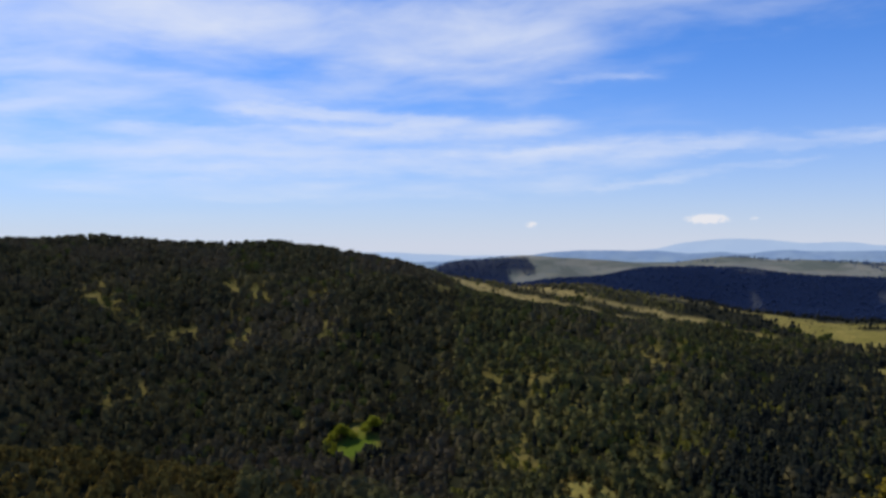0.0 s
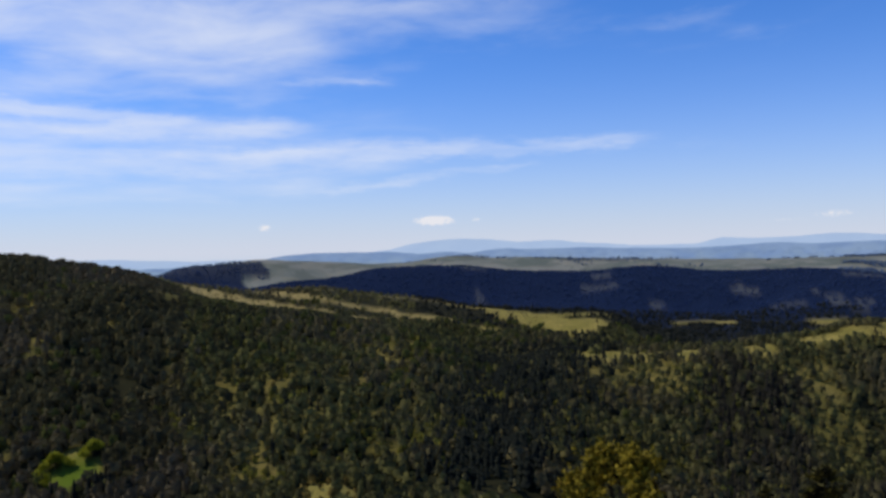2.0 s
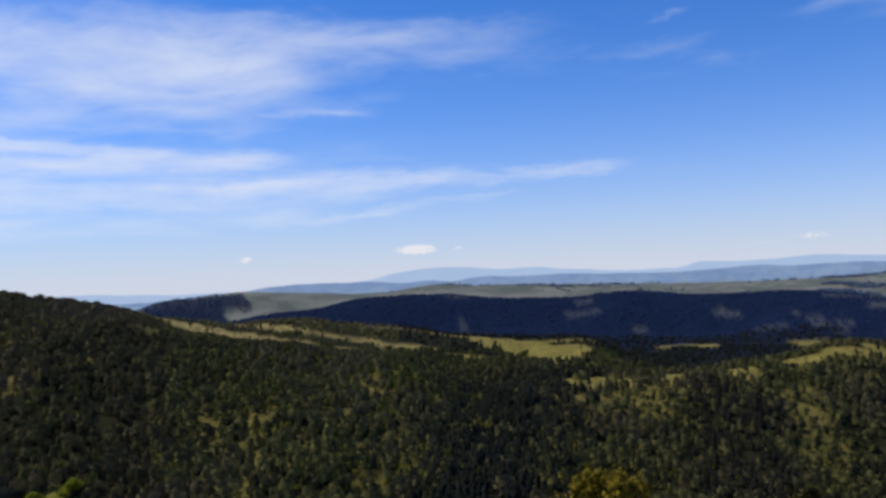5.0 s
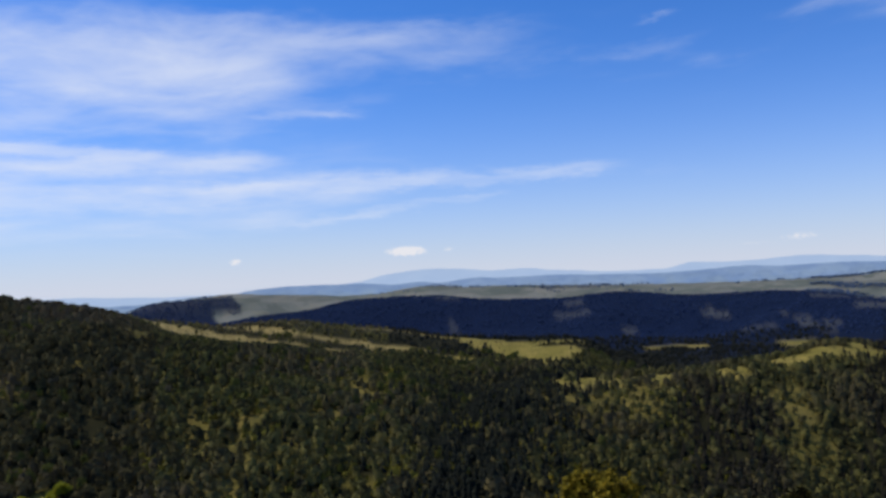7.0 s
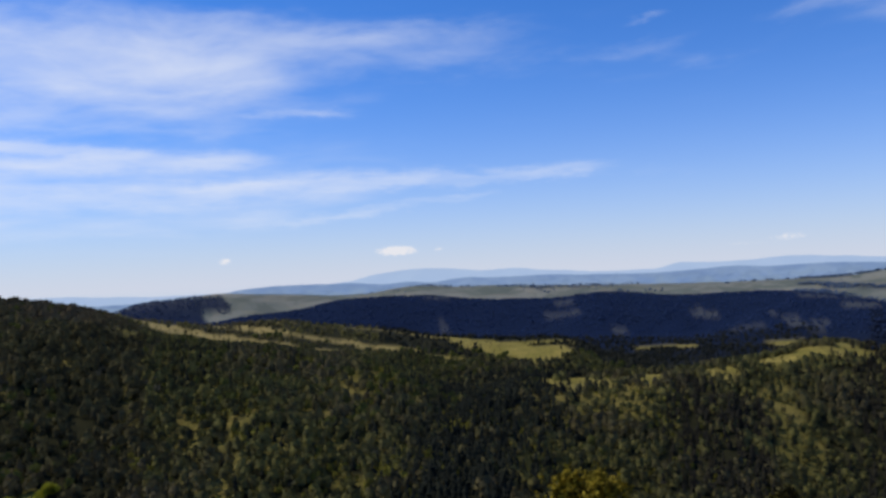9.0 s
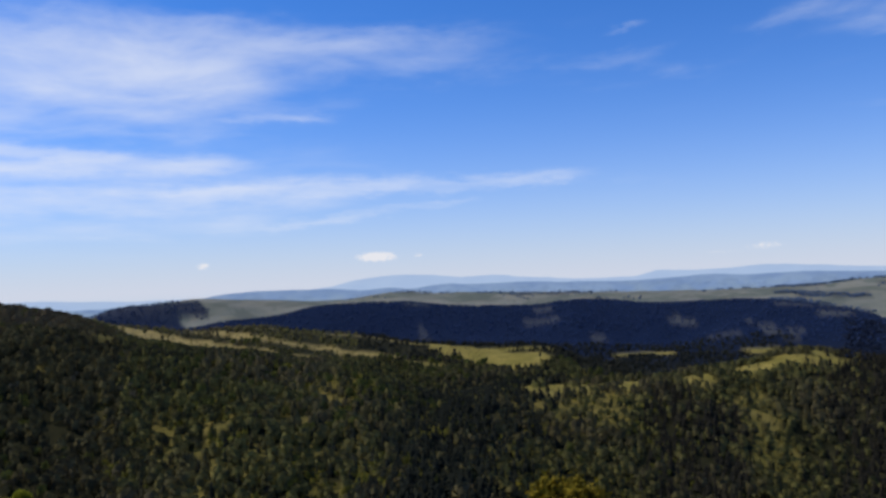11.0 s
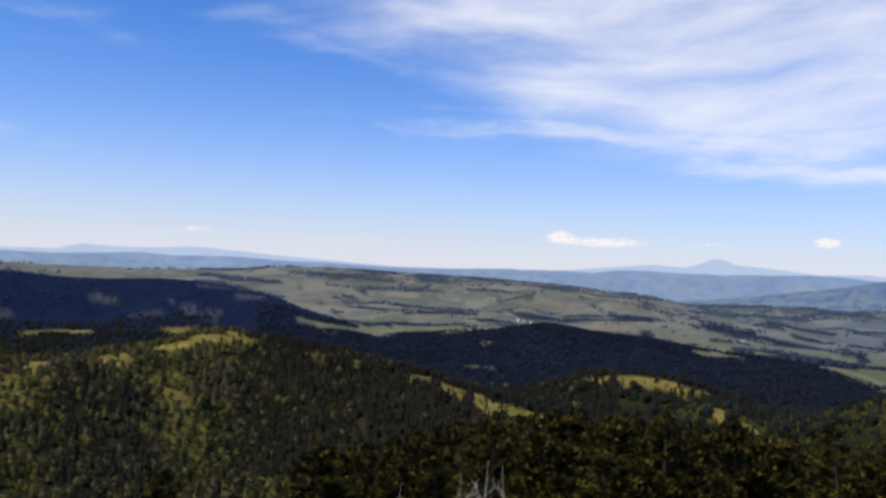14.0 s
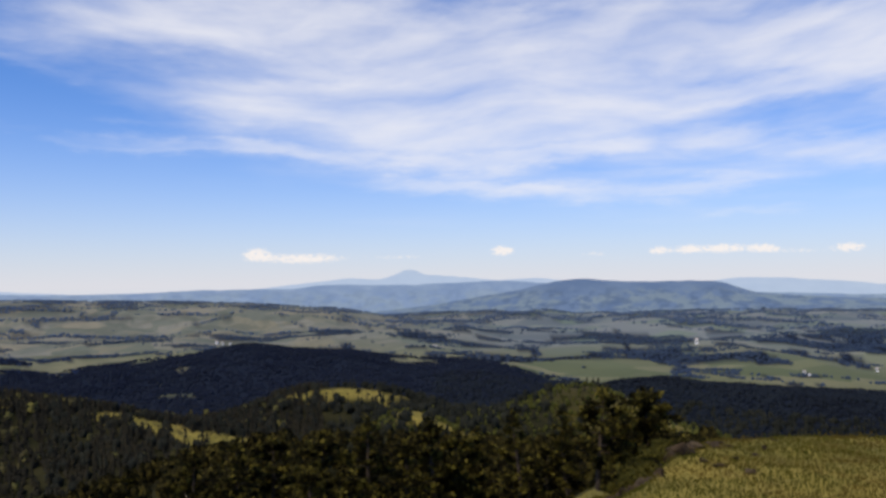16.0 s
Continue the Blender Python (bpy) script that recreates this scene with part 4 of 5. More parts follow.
def far_tree(seed, kind, sides=5):
    """A tree of unit height for the far slopes: ragged tiers for a fir, uneven lobes for a leafy tree."""
    r = np.random.default_rng(seed)
    V, F = [], []
    if kind == "fir":
        tiers = 4
        for k in range(tiers):
            low, high = 0.06 + 0.23 * k, 0.40 + 0.20 * k + 0.03 * (k == tiers - 1)
            wide = 0.25 * (1 - low) ** 0.9 + 0.02
            n = len(V)
            V.append((0.02 * r.normal(), 0.02 * r.normal(), high))
            for s in range(sides):
                a = 6.283 * (s + 0.35 * r.random()) / sides + k
                w = wide * r.uniform(0.65, 1.25)
                V.append((w * math.cos(a), w * math.sin(a), low + 0.07 * r.normal()))
            F += [(n, n + 1 + s, n + 1 + (s + 1) % sides) for s in range(sides)]
    else:
        lobes = 1 if kind == "lump" else 2
        for k in range(lobes):
            a0 = 3.14 * k + r.random()
            cx, cy = (0.0, 0.0) if lobes == 1 else (0.15 * math.cos(a0), 0.15 * math.sin(a0))
            base, top, wide = (0.0, 1.0, 0.58) if kind == "lump" else (0.10 + 0.12 * k, 1.0 - 0.22 * k * r.random(), 0.30)
            n = len(V)
            for level, w0 in ((0.0, 0.75), (0.52, 1.0)):
                for s in range(sides):
                    a = 6.283 * (s + 0.4 * r.random()) / sides
                    w = wide * w0 * r.uniform(0.72, 1.22)
                    V.append((cx + w * math.cos(a), cy + w * math.sin(a), base + (top - base) * (level + 0.06 * r.normal() * (level > 0))))
            V.append((cx + 0.05 * r.normal(), cy + 0.05 * r.normal(), top))
            for s in range(sides):
                j = (s + 1) % sides
                F += [(n + s, n + j, n + sides + j), (n + s, n + sides + j, n + sides + s), (n + sides + s, n + sides + j, n + 2 * sides)]
    return np.array(V, float), np.array(F, int)


FIRS = [far_tree(k, "fir", 6) for k in range(6)]
SLOPE = [tuft_tree(k, 12, "fir") for k in range(3)] + [tuft_tree(20 + k, 11, "round") for k in range(6)]
BUSHY = [tuft_tree(80 + k, 60, "round") for k in range(6)]
PINY = [tuft_tree(90 + k, 60, "fir") for k in range(4)]
LUMPS = [far_tree(100 + k, "lump") for k in range(5)]
FIRS_FAR = [far_tree(40 + k, "fir", 5) for k in range(4)]
ROUND_FAR = [far_tree(60 + k, "round", 4) for k in range(4)]
LEAFY = [tuft_tree(140 + k, 28, "fir" if k < 3 else "round") for k in range(6)]
THICKET = [tuft_tree(120 + k, 11, "round") for k in range(5)]


def mottled(size, seed, lo, hi):
    return lambda b_, r: soft(fbm(r * np.sin(np.radians(b_)), r * np.cos(np.radians(b_)), size, seed), lo, hi)


def hollow(b_, r):
    """The gully of dark firs between the west hill and the middle hill."""
    return np.exp(-((b_ - 23 - (r - 500) * 0.012) / 5.0) ** 2) * (1 - soft(r, 800, 1150))


def shady(b_, r):
    """Stands of shade-toned firs on the eastern half of the middle hill's face."""
    return soft(b_, 36.5, 38.5) * (1 - soft(b_, 43.2, 44.4)) * (1 - soft(r, 690, 730)) * mottled(70, 89, 0.40, 0.52)(b_, r)


def off_hill(b_, r):
    """Outside the dark hill and the distant ridge."""
    rc, live = np.interp(b_, AZ, CREST["dark_hill"][0]), np.interp(b_, AZ, CREST["dark_hill"][2])
    ridge, there = np.interp(b_, AZ, CREST["blue_ridge"][0]), np.interp(b_, AZ, CREST["blue_ridge"][2])
    return np.where(((live > 0.1) & (r < rc + 60)) | ((there > 0.1) & (r < ridge + 70)), 0.0, 1.0)


forest("lower_slope_forest", scatter(-14, 34, 150, 345, 27), LEAFY, (4.0, 8.5), MAT_SLOPE, "mixed forest of pine and young beech on the lower slope", True)
forest("west_hill_forest", scatter(-34, 1, 345, 1000, 31), SLOPE[1:], (4.0, 9.0), MAT_HILLWOOD, "brown-green forest of pine and oak on the high hill", True)
forest("west_slope_forest", scatter(1, 26, 345, 1000, 31, lambda b_, r: 1 - 0.75 * hollow(b_, r)), SLOPE[1:], (4.0, 9.0), MAT_SLOPE, "mixed forest of pine and young beech on the hillside", True)
forest("west_slope_firs", scatter(-38, 32, 380, 1000, 60, lambda b_, r: np.maximum(mottled(120, 81, 0.5, 0.6)(b_, r) * 0.6, hollow(b_, r))), FIRS, (6, 11), MAT_FIR, "stands of dark fir in the gully and on the slope")
forest("gully_firs", scatter(16, 34, 400, 900, 26, hollow), FIRS, (8, 12), MAT_FIR, "dense dark firs in the gully")
forest("sunny_beeches", scatter(-36, 42, 330, 1050, 140, mottled(70, 83, 0.48, 0.62)), SLOPE[3:], (4.5, 8), MAT_LEAF, "fresh green beeches scattered through the forest", True)
forest("young_beeches", scatter(0, 26, 330, 760, 22, mottled(36, 85, 0.46, 0.58)), SLOPE[3:], (2.5, 5), MAT_SAPLING, "young yellow-green beeches on the sunny slope", True)
forest("hillside_saplings", scatter(26, 44, 420, 770, 36, lambda b_, r: mottled(44, 86, 0.44, 0.58)(b_, r) * (1 - 0.75 * soft(b_, 37, 40))), SLOPE[3:], (1.8, 4.0), MAT_SAPLING, "young yellow-green oaks on the sunny face of the middle hill", True)
forest("pale_scrub", scatter(8, 21, 590, 840, 30, mottled(50, 87, 0.44, 0.56)), SLOPE[3:], (2.5, 5), MAT_SCRUB, "pale half-bare scrub on the brow of the hill", True)
forest("brow_scrub", scatter(-34, 2, 640, 960, 80, mottled(60, 88, 0.48, 0.6)), SLOPE[3:], (3, 6), MAT_SCRUB, "pale half-bare scrub high on the wooded hill", True)
forest("shoulder_woods", scatter(-4, 17, 1000, 1500, 62), FIRS_FAR + ROUND_FAR[:2], (3.5, 7.0), MAT_SLOPE, "open woods around the meadows on the shoulder")
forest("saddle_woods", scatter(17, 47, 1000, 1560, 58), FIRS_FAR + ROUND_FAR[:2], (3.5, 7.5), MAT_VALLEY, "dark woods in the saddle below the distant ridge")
forest("middle_hill_forest", scatter(26, 74, 380, 1000, 29, lambda b_, r: (1 - 0.75 * hollow(b_, r)) * (1 - 0.95 * soft(b_, 46.5, 52)) * (1 - 0.7 * shady(b_, r))), SLOPE, (4.5, 8.0), MAT_SLOPE, "open forest of pine and oak on the middle hill", True)
forest("middle_hill_firs", scatter(36, 76, 420, 900, 25, lambda b_, r: np.maximum(soft(b_, 46.5, 52), 0.8 * shady(b_, r))), FIRS, (6, 10), MAT_SHADE_FIR, "firs toned dark for the shady side of the hill")
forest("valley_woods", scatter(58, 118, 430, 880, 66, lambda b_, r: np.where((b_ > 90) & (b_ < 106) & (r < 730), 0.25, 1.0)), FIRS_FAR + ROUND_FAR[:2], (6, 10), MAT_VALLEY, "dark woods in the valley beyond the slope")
forest("scrub_spur_bushes", scatter(79, 106, 400, 730, 26), ROUND_FAR + BUSHY[:2], (2, 4.5), MAT_LEAF, "light green bushes on the scrubby spur")
forest("blue_ridge_forest", scatter(-6, 60, 1500, 2400, 90), LUMPS, (2.4, 4), MAT_BLUE, "spruce forest on the distant ridge, coloured blue for haze")
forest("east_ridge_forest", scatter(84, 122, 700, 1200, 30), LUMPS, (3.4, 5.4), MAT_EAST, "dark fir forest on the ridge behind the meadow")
forest("dark_hill_forest", scatter(50, 95, 860, 1650, 46), LUMPS, (3, 4.6), MAT_SLATE, "spruce forest on the hill before the plain, toned for shade and haze")
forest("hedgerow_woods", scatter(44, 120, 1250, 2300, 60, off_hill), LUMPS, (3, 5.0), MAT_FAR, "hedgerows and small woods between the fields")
forest("far_woods", scatter(44, 120, 2300, 3500, 120), LUMPS, (4.5, 7), MAT_HAZED, "woods and hedges far out in the plain")
forest("plateau_trees", scatter(-4, 52, 2450, 3400, 200), ROUND_FAR, (5, 9), MAT_HAZED, "scattered trees on the far plateau")
forest("foot_thicket", scatter(33, 54, 96, 385, 15), LEAFY, (2.2, 4.2), MAT_SLOPE, "low thicket of pine and oak at the foot of the slope", True)
forest("near_grove", scatter(53, 105, 96, 240, 16), BUSHY + PINY, (3.5, 6.5), MAT_GROVE, "olive-green grove of pines and oaks on the near slope", True)
forest("spur_brush", scatter(-37, -7, 165, 290, 12), LEAFY[3:], (2.2, 4.6), MAT_BRUSH, "brownish brushwood on the near spur", True)
forest("knob_brush", scatter(5, 16, 255, 345, 14, lambda b_, r: np.where(woodland(b_, r) < 0.5, 4.0, 0.3)), THICKET, (1.6, 4.0), MAT_BRUSH, "light brushwood on the low knob", True)


def on_meadows(b_, r):
    d = woodland(b_, r)
    return np.where((d > 0.015) & (d < 0.5), 1.0, 0.0) * np.where((r > 860) & (b_ < 36), 0.18, np.where((r > 680) & (b_ < 50), 0.16, 0.4)) / np.maximum(d, 0.02)


forest("meadow_bushes", scatter(-16, 104, 480, 1150, 24, on_meadows), ROUND_FAR, (0.9, 2.8), MAT_SLOPE, "low bushes dotted over the hill meadows")

# ---------------------------------------------------------------- parts and things
def part(name, bm, mat, parent, label=""):
    me = bpy.data.meshes.new(name)
    bm.to_mesh(me)
    bm.free()
    me.materials.append(mat)
    ob = new(name, me)
    ob.parent = parent
    return tagged(ob, label)


def part_np(name, V, F, mat, parent, label=""):
    me = mesh_from(name, V, F)
    me.materials.append(mat)
    ob = new(name, me)
    ob.parent = parent
    return tagged(ob, label)


def spot(bearing, r, sink=0.0):
    b_, d = np.array([float(bearing)]), np.array([float(r)])
    return Vector((r * math.sin(radians(bearing)), r * math.cos(radians(bearing)), float(lie(b_, d)[0]) - sink))


def limb(bm, points, radii, sides=6):
    """A tapered, bent limb through the points."""
    rings = []
    for k, p in enumerate(points):
        d = (points[min(k + 1, len(points) - 1)] - points[max(k - 1, 0)]).normalized()
        u = d.orthogonal().normalized()
        v = d.cross(u)
        rings.append([bm.verts.new(p + radii[k] * (math.cos(a) * u + math.sin(a) * v)) for a in (2 * math.pi * s / sides for s in range(sides))])
    for a, b_ in zip(rings, rings[1:]):
        for s in range(sides):
            bm.faces.new((a[s], a[(s + 1) % sides], b_[(s + 1) % sides], b_[s]))
    bm.faces.new(rings[-1])


def leaf_clump(c, size, count, flat, r, long=1.0):
    """A clump of small pointed leaves or needle sprays round c."""
    V, F = [], []
    for k in range(count):
        d = r.normal(size=3)
        d[2] = abs(d[2]) * 0.8 + 0.1 if flat else d[2]
        d /= np.linalg.norm(d)
        s = np.cross(d, r.normal(size=3))
        s /= np.linalg.norm(s) + 1e-6
        o = c + d * size * 0.25 * r.random()
        n = len(V)
        e = size * (0.7 + 0.6 * r.random())
        w = e * 0.24 / long
        V += [o, o + d * e * 0.6 + s * w, o + d * e * 0.55 - s * w, o + d * e]
        F += [(n, n + 1, n + 3), (n, n + 3, n + 2)]
    return V, F


def pine_tree(seed, tall, wide, label, bare=0.12, lush=1.0, point=0.65):
    """A mountain pine: leaning trunk, whorls of limbs and needle clumps at their ends."""
    r = np.random.default_rng(seed)
    top = bpy.data.objects.new("pine_tree", None)
    scene.collection.objects.link(top)
    stem, radii = [], []
    lean = r.normal(size=2) * 0.05
    for k in range(9):
        u = k / 8
        stem.append(Vector((lean[0] * tall * u + 0.03 * tall * math.sin(4 * u + seed), lean[1] * tall * u + 0.02 * tall * math.sin(5 * u), tall * (u * 1.03 - 0.03))))
        radii.append(0.024 * tall * (1 - u) ** 0.8 + 0.012)
    bm = bmesh.new()
    limb(bm, stem, radii, 8)
    part("trunk", bm, MAT_BARK, top)
    bm = bmesh.new()
    limb(bm, stem, [q * 0.6 for q in radii], 5)
    V, F = [], []
    h = bare
    while h < 0.97:
        n_limb = int(r.integers(3, 6))
        for k in range(n_limb):
            a = r.uniform(0, 6.283)
            reach = wide * (1.0 - h) ** point * r.uniform(0.55, 1.1) * (0.6 + 0.4 * min(1, (h - bare) * 6 + 0.35))
            i = h * 8
            p0 = stem[int(i)].lerp(stem[min(8, int(i) + 1)], i - int(i))
            d = Vector((math.cos(a), math.sin(a), 0))
            mid = p0 + d * reach * 0.55 + Vector((0, 0, reach * r.uniform(-0.02, 0.18)))
            tip = p0 + d * reach + Vector((0, 0, reach * r.uniform(0.05, 0.42)))
            limb(bm, [p0, mid, tip], [0.010 * tall * (1 - h) + 0.012, 0.006 * tall * (1 - h) + 0.008, 0.006], 4)
            for q in range(max(3, int(reach / 0.10 * lush))):
                f = r.uniform(0.3, 1.05)
                c = np.array(p0.lerp(mid, f / 0.55) if f < 0.55 else mid.lerp(tip, (f - 0.55) / 0.45)) + r.normal(size=3) * (0.10, 0.10, 0.07)
                v, fc = leaf_clump(c, 0.22 + 0.10 * r.random(), 8, True, r, 1.05)
                base = len(V)
                V += v
                F += [tuple(base + t_ for t_ in f3) for f3 in fc]
        h += r.uniform(0.045, 0.08)
    for q in range(5):
        v, fc = leaf_clump(np.array(stem[-1]) + r.normal(size=3) * 0.1, 0.3, 9, True, r, 1.5)
        base = len(V)
        V += v
        F += [tuple(base + t_ for t_ in f3) for f3 in fc]
    part("branchwork", bm, MAT_BARK, top)
    part_np("crown", np.array(V), np.array(F), MAT_PINE, top)
    return tagged(top, label, "pine tree", "pines on the slope")


def broad_tree(name, seed, tall, wide, mat, label, category, clump=0.26, count=420, stems=1, low=0.48):
    """A broad-leaved tree or shrub with forked limbs and a ragged crown of leaf clumps."""
    r = np.random.default_rng(seed)
    top = bpy.data.objects.new(name, None)
    scene.collection.objects.link(top)
    bm, bl = bmesh.new(), bmesh.new()
    ends = []
    for s in range(stems):
        a0 = r.uniform(0, 6.283)
        off = Vector((math.cos(a0), math.sin(a0), 0)) * (0.18 * wide if stems > 1 else 0)
        fork = off * 1.6 + Vector((0.05 * tall, 0.02 * tall, tall * 0.36))
        limb(bm, [off * 0.6 + Vector((0, 0, -0.3)), off + Vector((0.02 * tall, 0, tall * 0.16)), fork], [0.032 * tall, 0.026 * tall, 0.02 * tall], 7)
        for k in range(9 if stems == 1 else 4):
            a = k * 2.4 + r.uniform(0, 1)
            e = r.uniform(0.15, 1.35)
            tip = Vector((math.cos(a) * wide * 0.42 * math.cos(e) * 1.1, math.sin(a) * wide * 0.42 * math.cos(e) * 1.1, tall * (low + (0.92 - low) * math.sin(e)))) + off
            mid = fork.lerp(tip, 0.5) + Vector(r.normal(size=3)) * 0.05 * tall
            limb(bl, [fork - Vector((0, 0, 0.1 * tall * r.random())), mid, tip], [0.014 * tall, 0.009 * tall, 0.004 * tall], 5)
            ends.append((np.array(mid), np.array(tip)))
    part("trunk", bm, MAT_BARK, top)
    part("branchwork", bl, MAT_BARK, top)
    V, F = [], []
    for q in range(count):
        mid, tip = ends[int(r.integers(len(ends)))]
        c = mid + (tip - mid) * r.uniform(0.35, 1.1) + r.normal(size=3) * (0.068 * wide, 0.068 * wide, 0.045 * tall)
        c[2] = max(c[2], 0.16 * tall)
        v, fc = leaf_clump(c, clump * r.uniform(0.8, 1.3), 10, False, r, 0.8)
        base = len(V)
        V += v
        F += [tuple(base + t_ for t_ in f3) for f3 in fc]
    part_np("crown", np.array(V), np.array(F), mat, top)
    return tagged(top, label, category)


def turn_to(p, a, s=1.0, sz=1.0):
    return Matrix.Translation(p) @ Matrix.Rotation(a, 4, "Z") @ Matrix.Diagonal((s, s, s * sz, 1))


def put(ob, p, a=0.0, s=1.0):
    ob.matrix_basis = turn_to(p, a, s)
    return ob


def reach_to(bearing, r, angle, whole):
    """How much to scale a tree of that height so that its top stands at that height angle from the viewpoint."""
    return (EYE + r * math.tan(radians(angle)) - spot(bearing, r).z) / whole


# the pines that stand out singly: bearing, distance, height angle of the top
def stand(tree, tall, b0, r0, angle, a):
    return put(tree, spot(b0, r0, 0.1), a, reach_to(b0, r0, angle, tall))


big_pine = stand(pine_tree(3, 4.9, 2.3, "spreading mountain pine beside the rocky meadow edge", 0.28, 0.8, 0.36), 4.9, 95.3, 40, -7.85, 0.4)
second = stand(pine_tree(8, 4.6, 2.2, "bushy mountain pine with a forked dark crown", 0.16, 1.05, 0.45), 4.6, 98.4, 43, -7.8, 2.0)
third = stand(pine_tree(11, 6.6, 2.2, "slender pine with open whorls of limbs on the slope", 0.1), 6.6, 93.2, 47, -8.9, 1.0)
young = stand(pine_tree(15, 7.4, 2.3, "tall pine with a pointed crown on the slope", 0.08), 7.4, 89.9, 46, -9.3, 3.0)
stout = stand(pine_tree(19, 6.2, 2.5, "stout olive-green pine on the slope", 0.06, 1.1, 0.5), 6.2, 83.8, 47, -9.95, 5.0)
kinds = [big_pine, second, third, young, stout]


TALL = [4.9, 4.6, 6.6, 7.4, 6.2]
SINGLE = [(78.6, 48, 2, -9.9), (85.2, 50, 4, -10.9), (75.8, 50, 4, -10.2), (44.6, 40, 4, -14.4), (54.8, 40, 4, -12.4), (55.9, 43, 2, -13.4), (40.6, 40, 2, -16.2), (91.7, 50, 4, -11.0), (86.9, 52, 3, -10.6), (81.2, 50, 3, -11.2), (72.9, 55, 4, -10.6),
          (70.6, 52, 2, -10.9), (66.8, 56, 2, -11.0), (63.9, 50, 3, -12.4), (60.6, 56, 4, -14.2), (57.8, 50, 2, -15.0), (49.3, 44, 2, -16.0), (90.6, 38, 4, -13.3)]
for b0, r0, k, angle in SINGLE:
    q = reach_to(b0, r0, angle, TALL[k])
    copy_thing(kinds[k], Matrix()).matrix_basis = turn_to(spot(b0, r0, 0.1), rng.uniform(0, 6.28), q * rng.uniform(1.05, 1.2), rng.uniform(0.84, 0.92))
count, tries, taken = 0, 0, [(b0, r0) for b0, r0, *_ in SINGLE] + [(95.3, 40), (98.4, 43), (93.2, 47), (89.9, 46), (83.8, 47)]
while count < 32 and tries < 4000:
    tries += 1
    b0 = rng.uniform(56, 100)
    near_r = np.interp(b0, [46, 56, 90, 94, 100], [52, 32, 30, 46, 52])
    r0 = near_r + (92 - near_r) * rng.random() ** 1.5
    x0, y0 = r0 * math.sin(radians(b0)), r0 * math.cos(radians(b0))
    if 62 < b0 < 72 and r0 < 46:
        continue
    if any((x0 - r_ * math.sin(radians(b_))) ** 2 + (y0 - r_ * math.cos(radians(b_))) ** 2 < 3.6 for b_, r_ in taken):
        continue
    taken.append((b0, r0))
    k = int(rng.integers(1, 5))
    angle = np.interp(b0, [46, 56, 60, 64, 68, 76, 88, 94, 100], [-16.5, -16.2, -15.2, -14.0, -13.2, -12.8, -12.8, -12.6, -12.0]) - abs(rng.normal()) * 1.1
    q = reach_to(b0, r0, angle, TALL[k])
    if not 0.5 < q < 1.3:
        continue
    count += 1
    copy_thing(kinds[k], Matrix()).matrix_basis = turn_to(spot(b0, r0, 0.15), rng.uniform(0, 6.28), q, rng.uniform(0.95, 1.05))

oak = put(broad_tree("oak_tree", 5, 5.2, 4.9, MAT_OAK, "young oak with yellow-green leaves on the steep slope", "oak tree", 0.22, 1050), spot(31.1, 40, 0.1), 0.6)
bush = put(broad_tree("shrub", 6, 1.7, 2.2, MAT_SHRUB, "low olive-green shrub beside the meadow edge", "shrub", 0.13, 330, 3), spot(98.4, 29, 0.1), 0.3, 0.9)
for b0, r0, s in ((99.9, 26, 0.7), (97.4, 19, 0.45), (100.1, 13.4, 0.36), (99.4, 14.2, 0.42), (98.6, 12.6, 0.3), (88.0, 36, 1.0), (99.9, 33, 1.3), (82, 38, 0.9), (76, 40, 1.0), (69, 41, 1.0), (58, 43, 0.9)):
    copy_thing(bush, turn_to(spot(b0, r0, 0.1), rng.uniform(0, 6.28), s))

# the fresh green clump at the clearing in the valley
green = put(broad_tree("beech_tree", 9, 10.5, 11.0, MAT_FRESH, "fresh green beech at the small forest clearing", "beech tree", 1.25, 520, 1, 0.22), spot(-7.3, 512, 0.2), 0.0, 1.0)
for b0, r0, s in ((-5.0, 512, 1.05), (-6.5, 510, 0.6), (-8.1, 505, 0.65), (-7.8, 497, 0.5), (-28.0, 560, 0.7)):
    copy_thing(green, turn_to(spot(b0, r0, 0.2), rng.uniform(0, 6.28), s))


def snag(seed, tall):
    """A bare dead tree: a bent stem with a few rising, forking branches."""
    r = np.random.default_rng(seed)
    top = bpy.data.objects.new("dead_tree", None)
    scene.collection.objects.link(top)
    bm = bmesh.new()
    stem = [Vector((0.10 * math.sin(2.2 * k / 5 + seed), 0.07 * math.sin(1.7 * k / 5 + seed), tall * k / 5 - 0.15)) for k in range(6)]
    limb(bm, stem, [0.017, 0.015, 0.012, 0.009, 0.006, 0.002], 7)
    part("trunk", bm, MAT_DEAD, top)
    bm = bmesh.new()
    limb(bm, stem[1:], [0.014, 0.011, 0.008, 0.005, 0.002], 5)
    for k in range(4):
        p = stem[2].lerp(stem[5], (k + r.random()) / 8.0)
        a = r.uniform(0, 6.28)
        d = Vector((0.8 * math.cos(a), 0.8 * math.sin(a), r.uniform(0.5, 1.2))).normalized()
        e = p + d * tall * r.uniform(0.14, 0.30)
        m_ = p.lerp(e, 0.5) + Vector(r.normal(size=3)) * 0.06
        limb(bm, [p, m_, e], [0.008, 0.005, 0.002], 5)
        for q in range(2):
            s_ = p.lerp(e, r.uniform(0.35, 0.8))
            limb(bm, [s_, s_ + (d * 0.7 + Vector(r.normal(size=3)) * 0.5) * tall * 0.12], [0.005, 0.002], 4)
    part("branchwork", bm, MAT_DEAD, top)
    return tagged(top, "bleached bare dead tree among the pines", "dead tree", "dead trees among the pines")


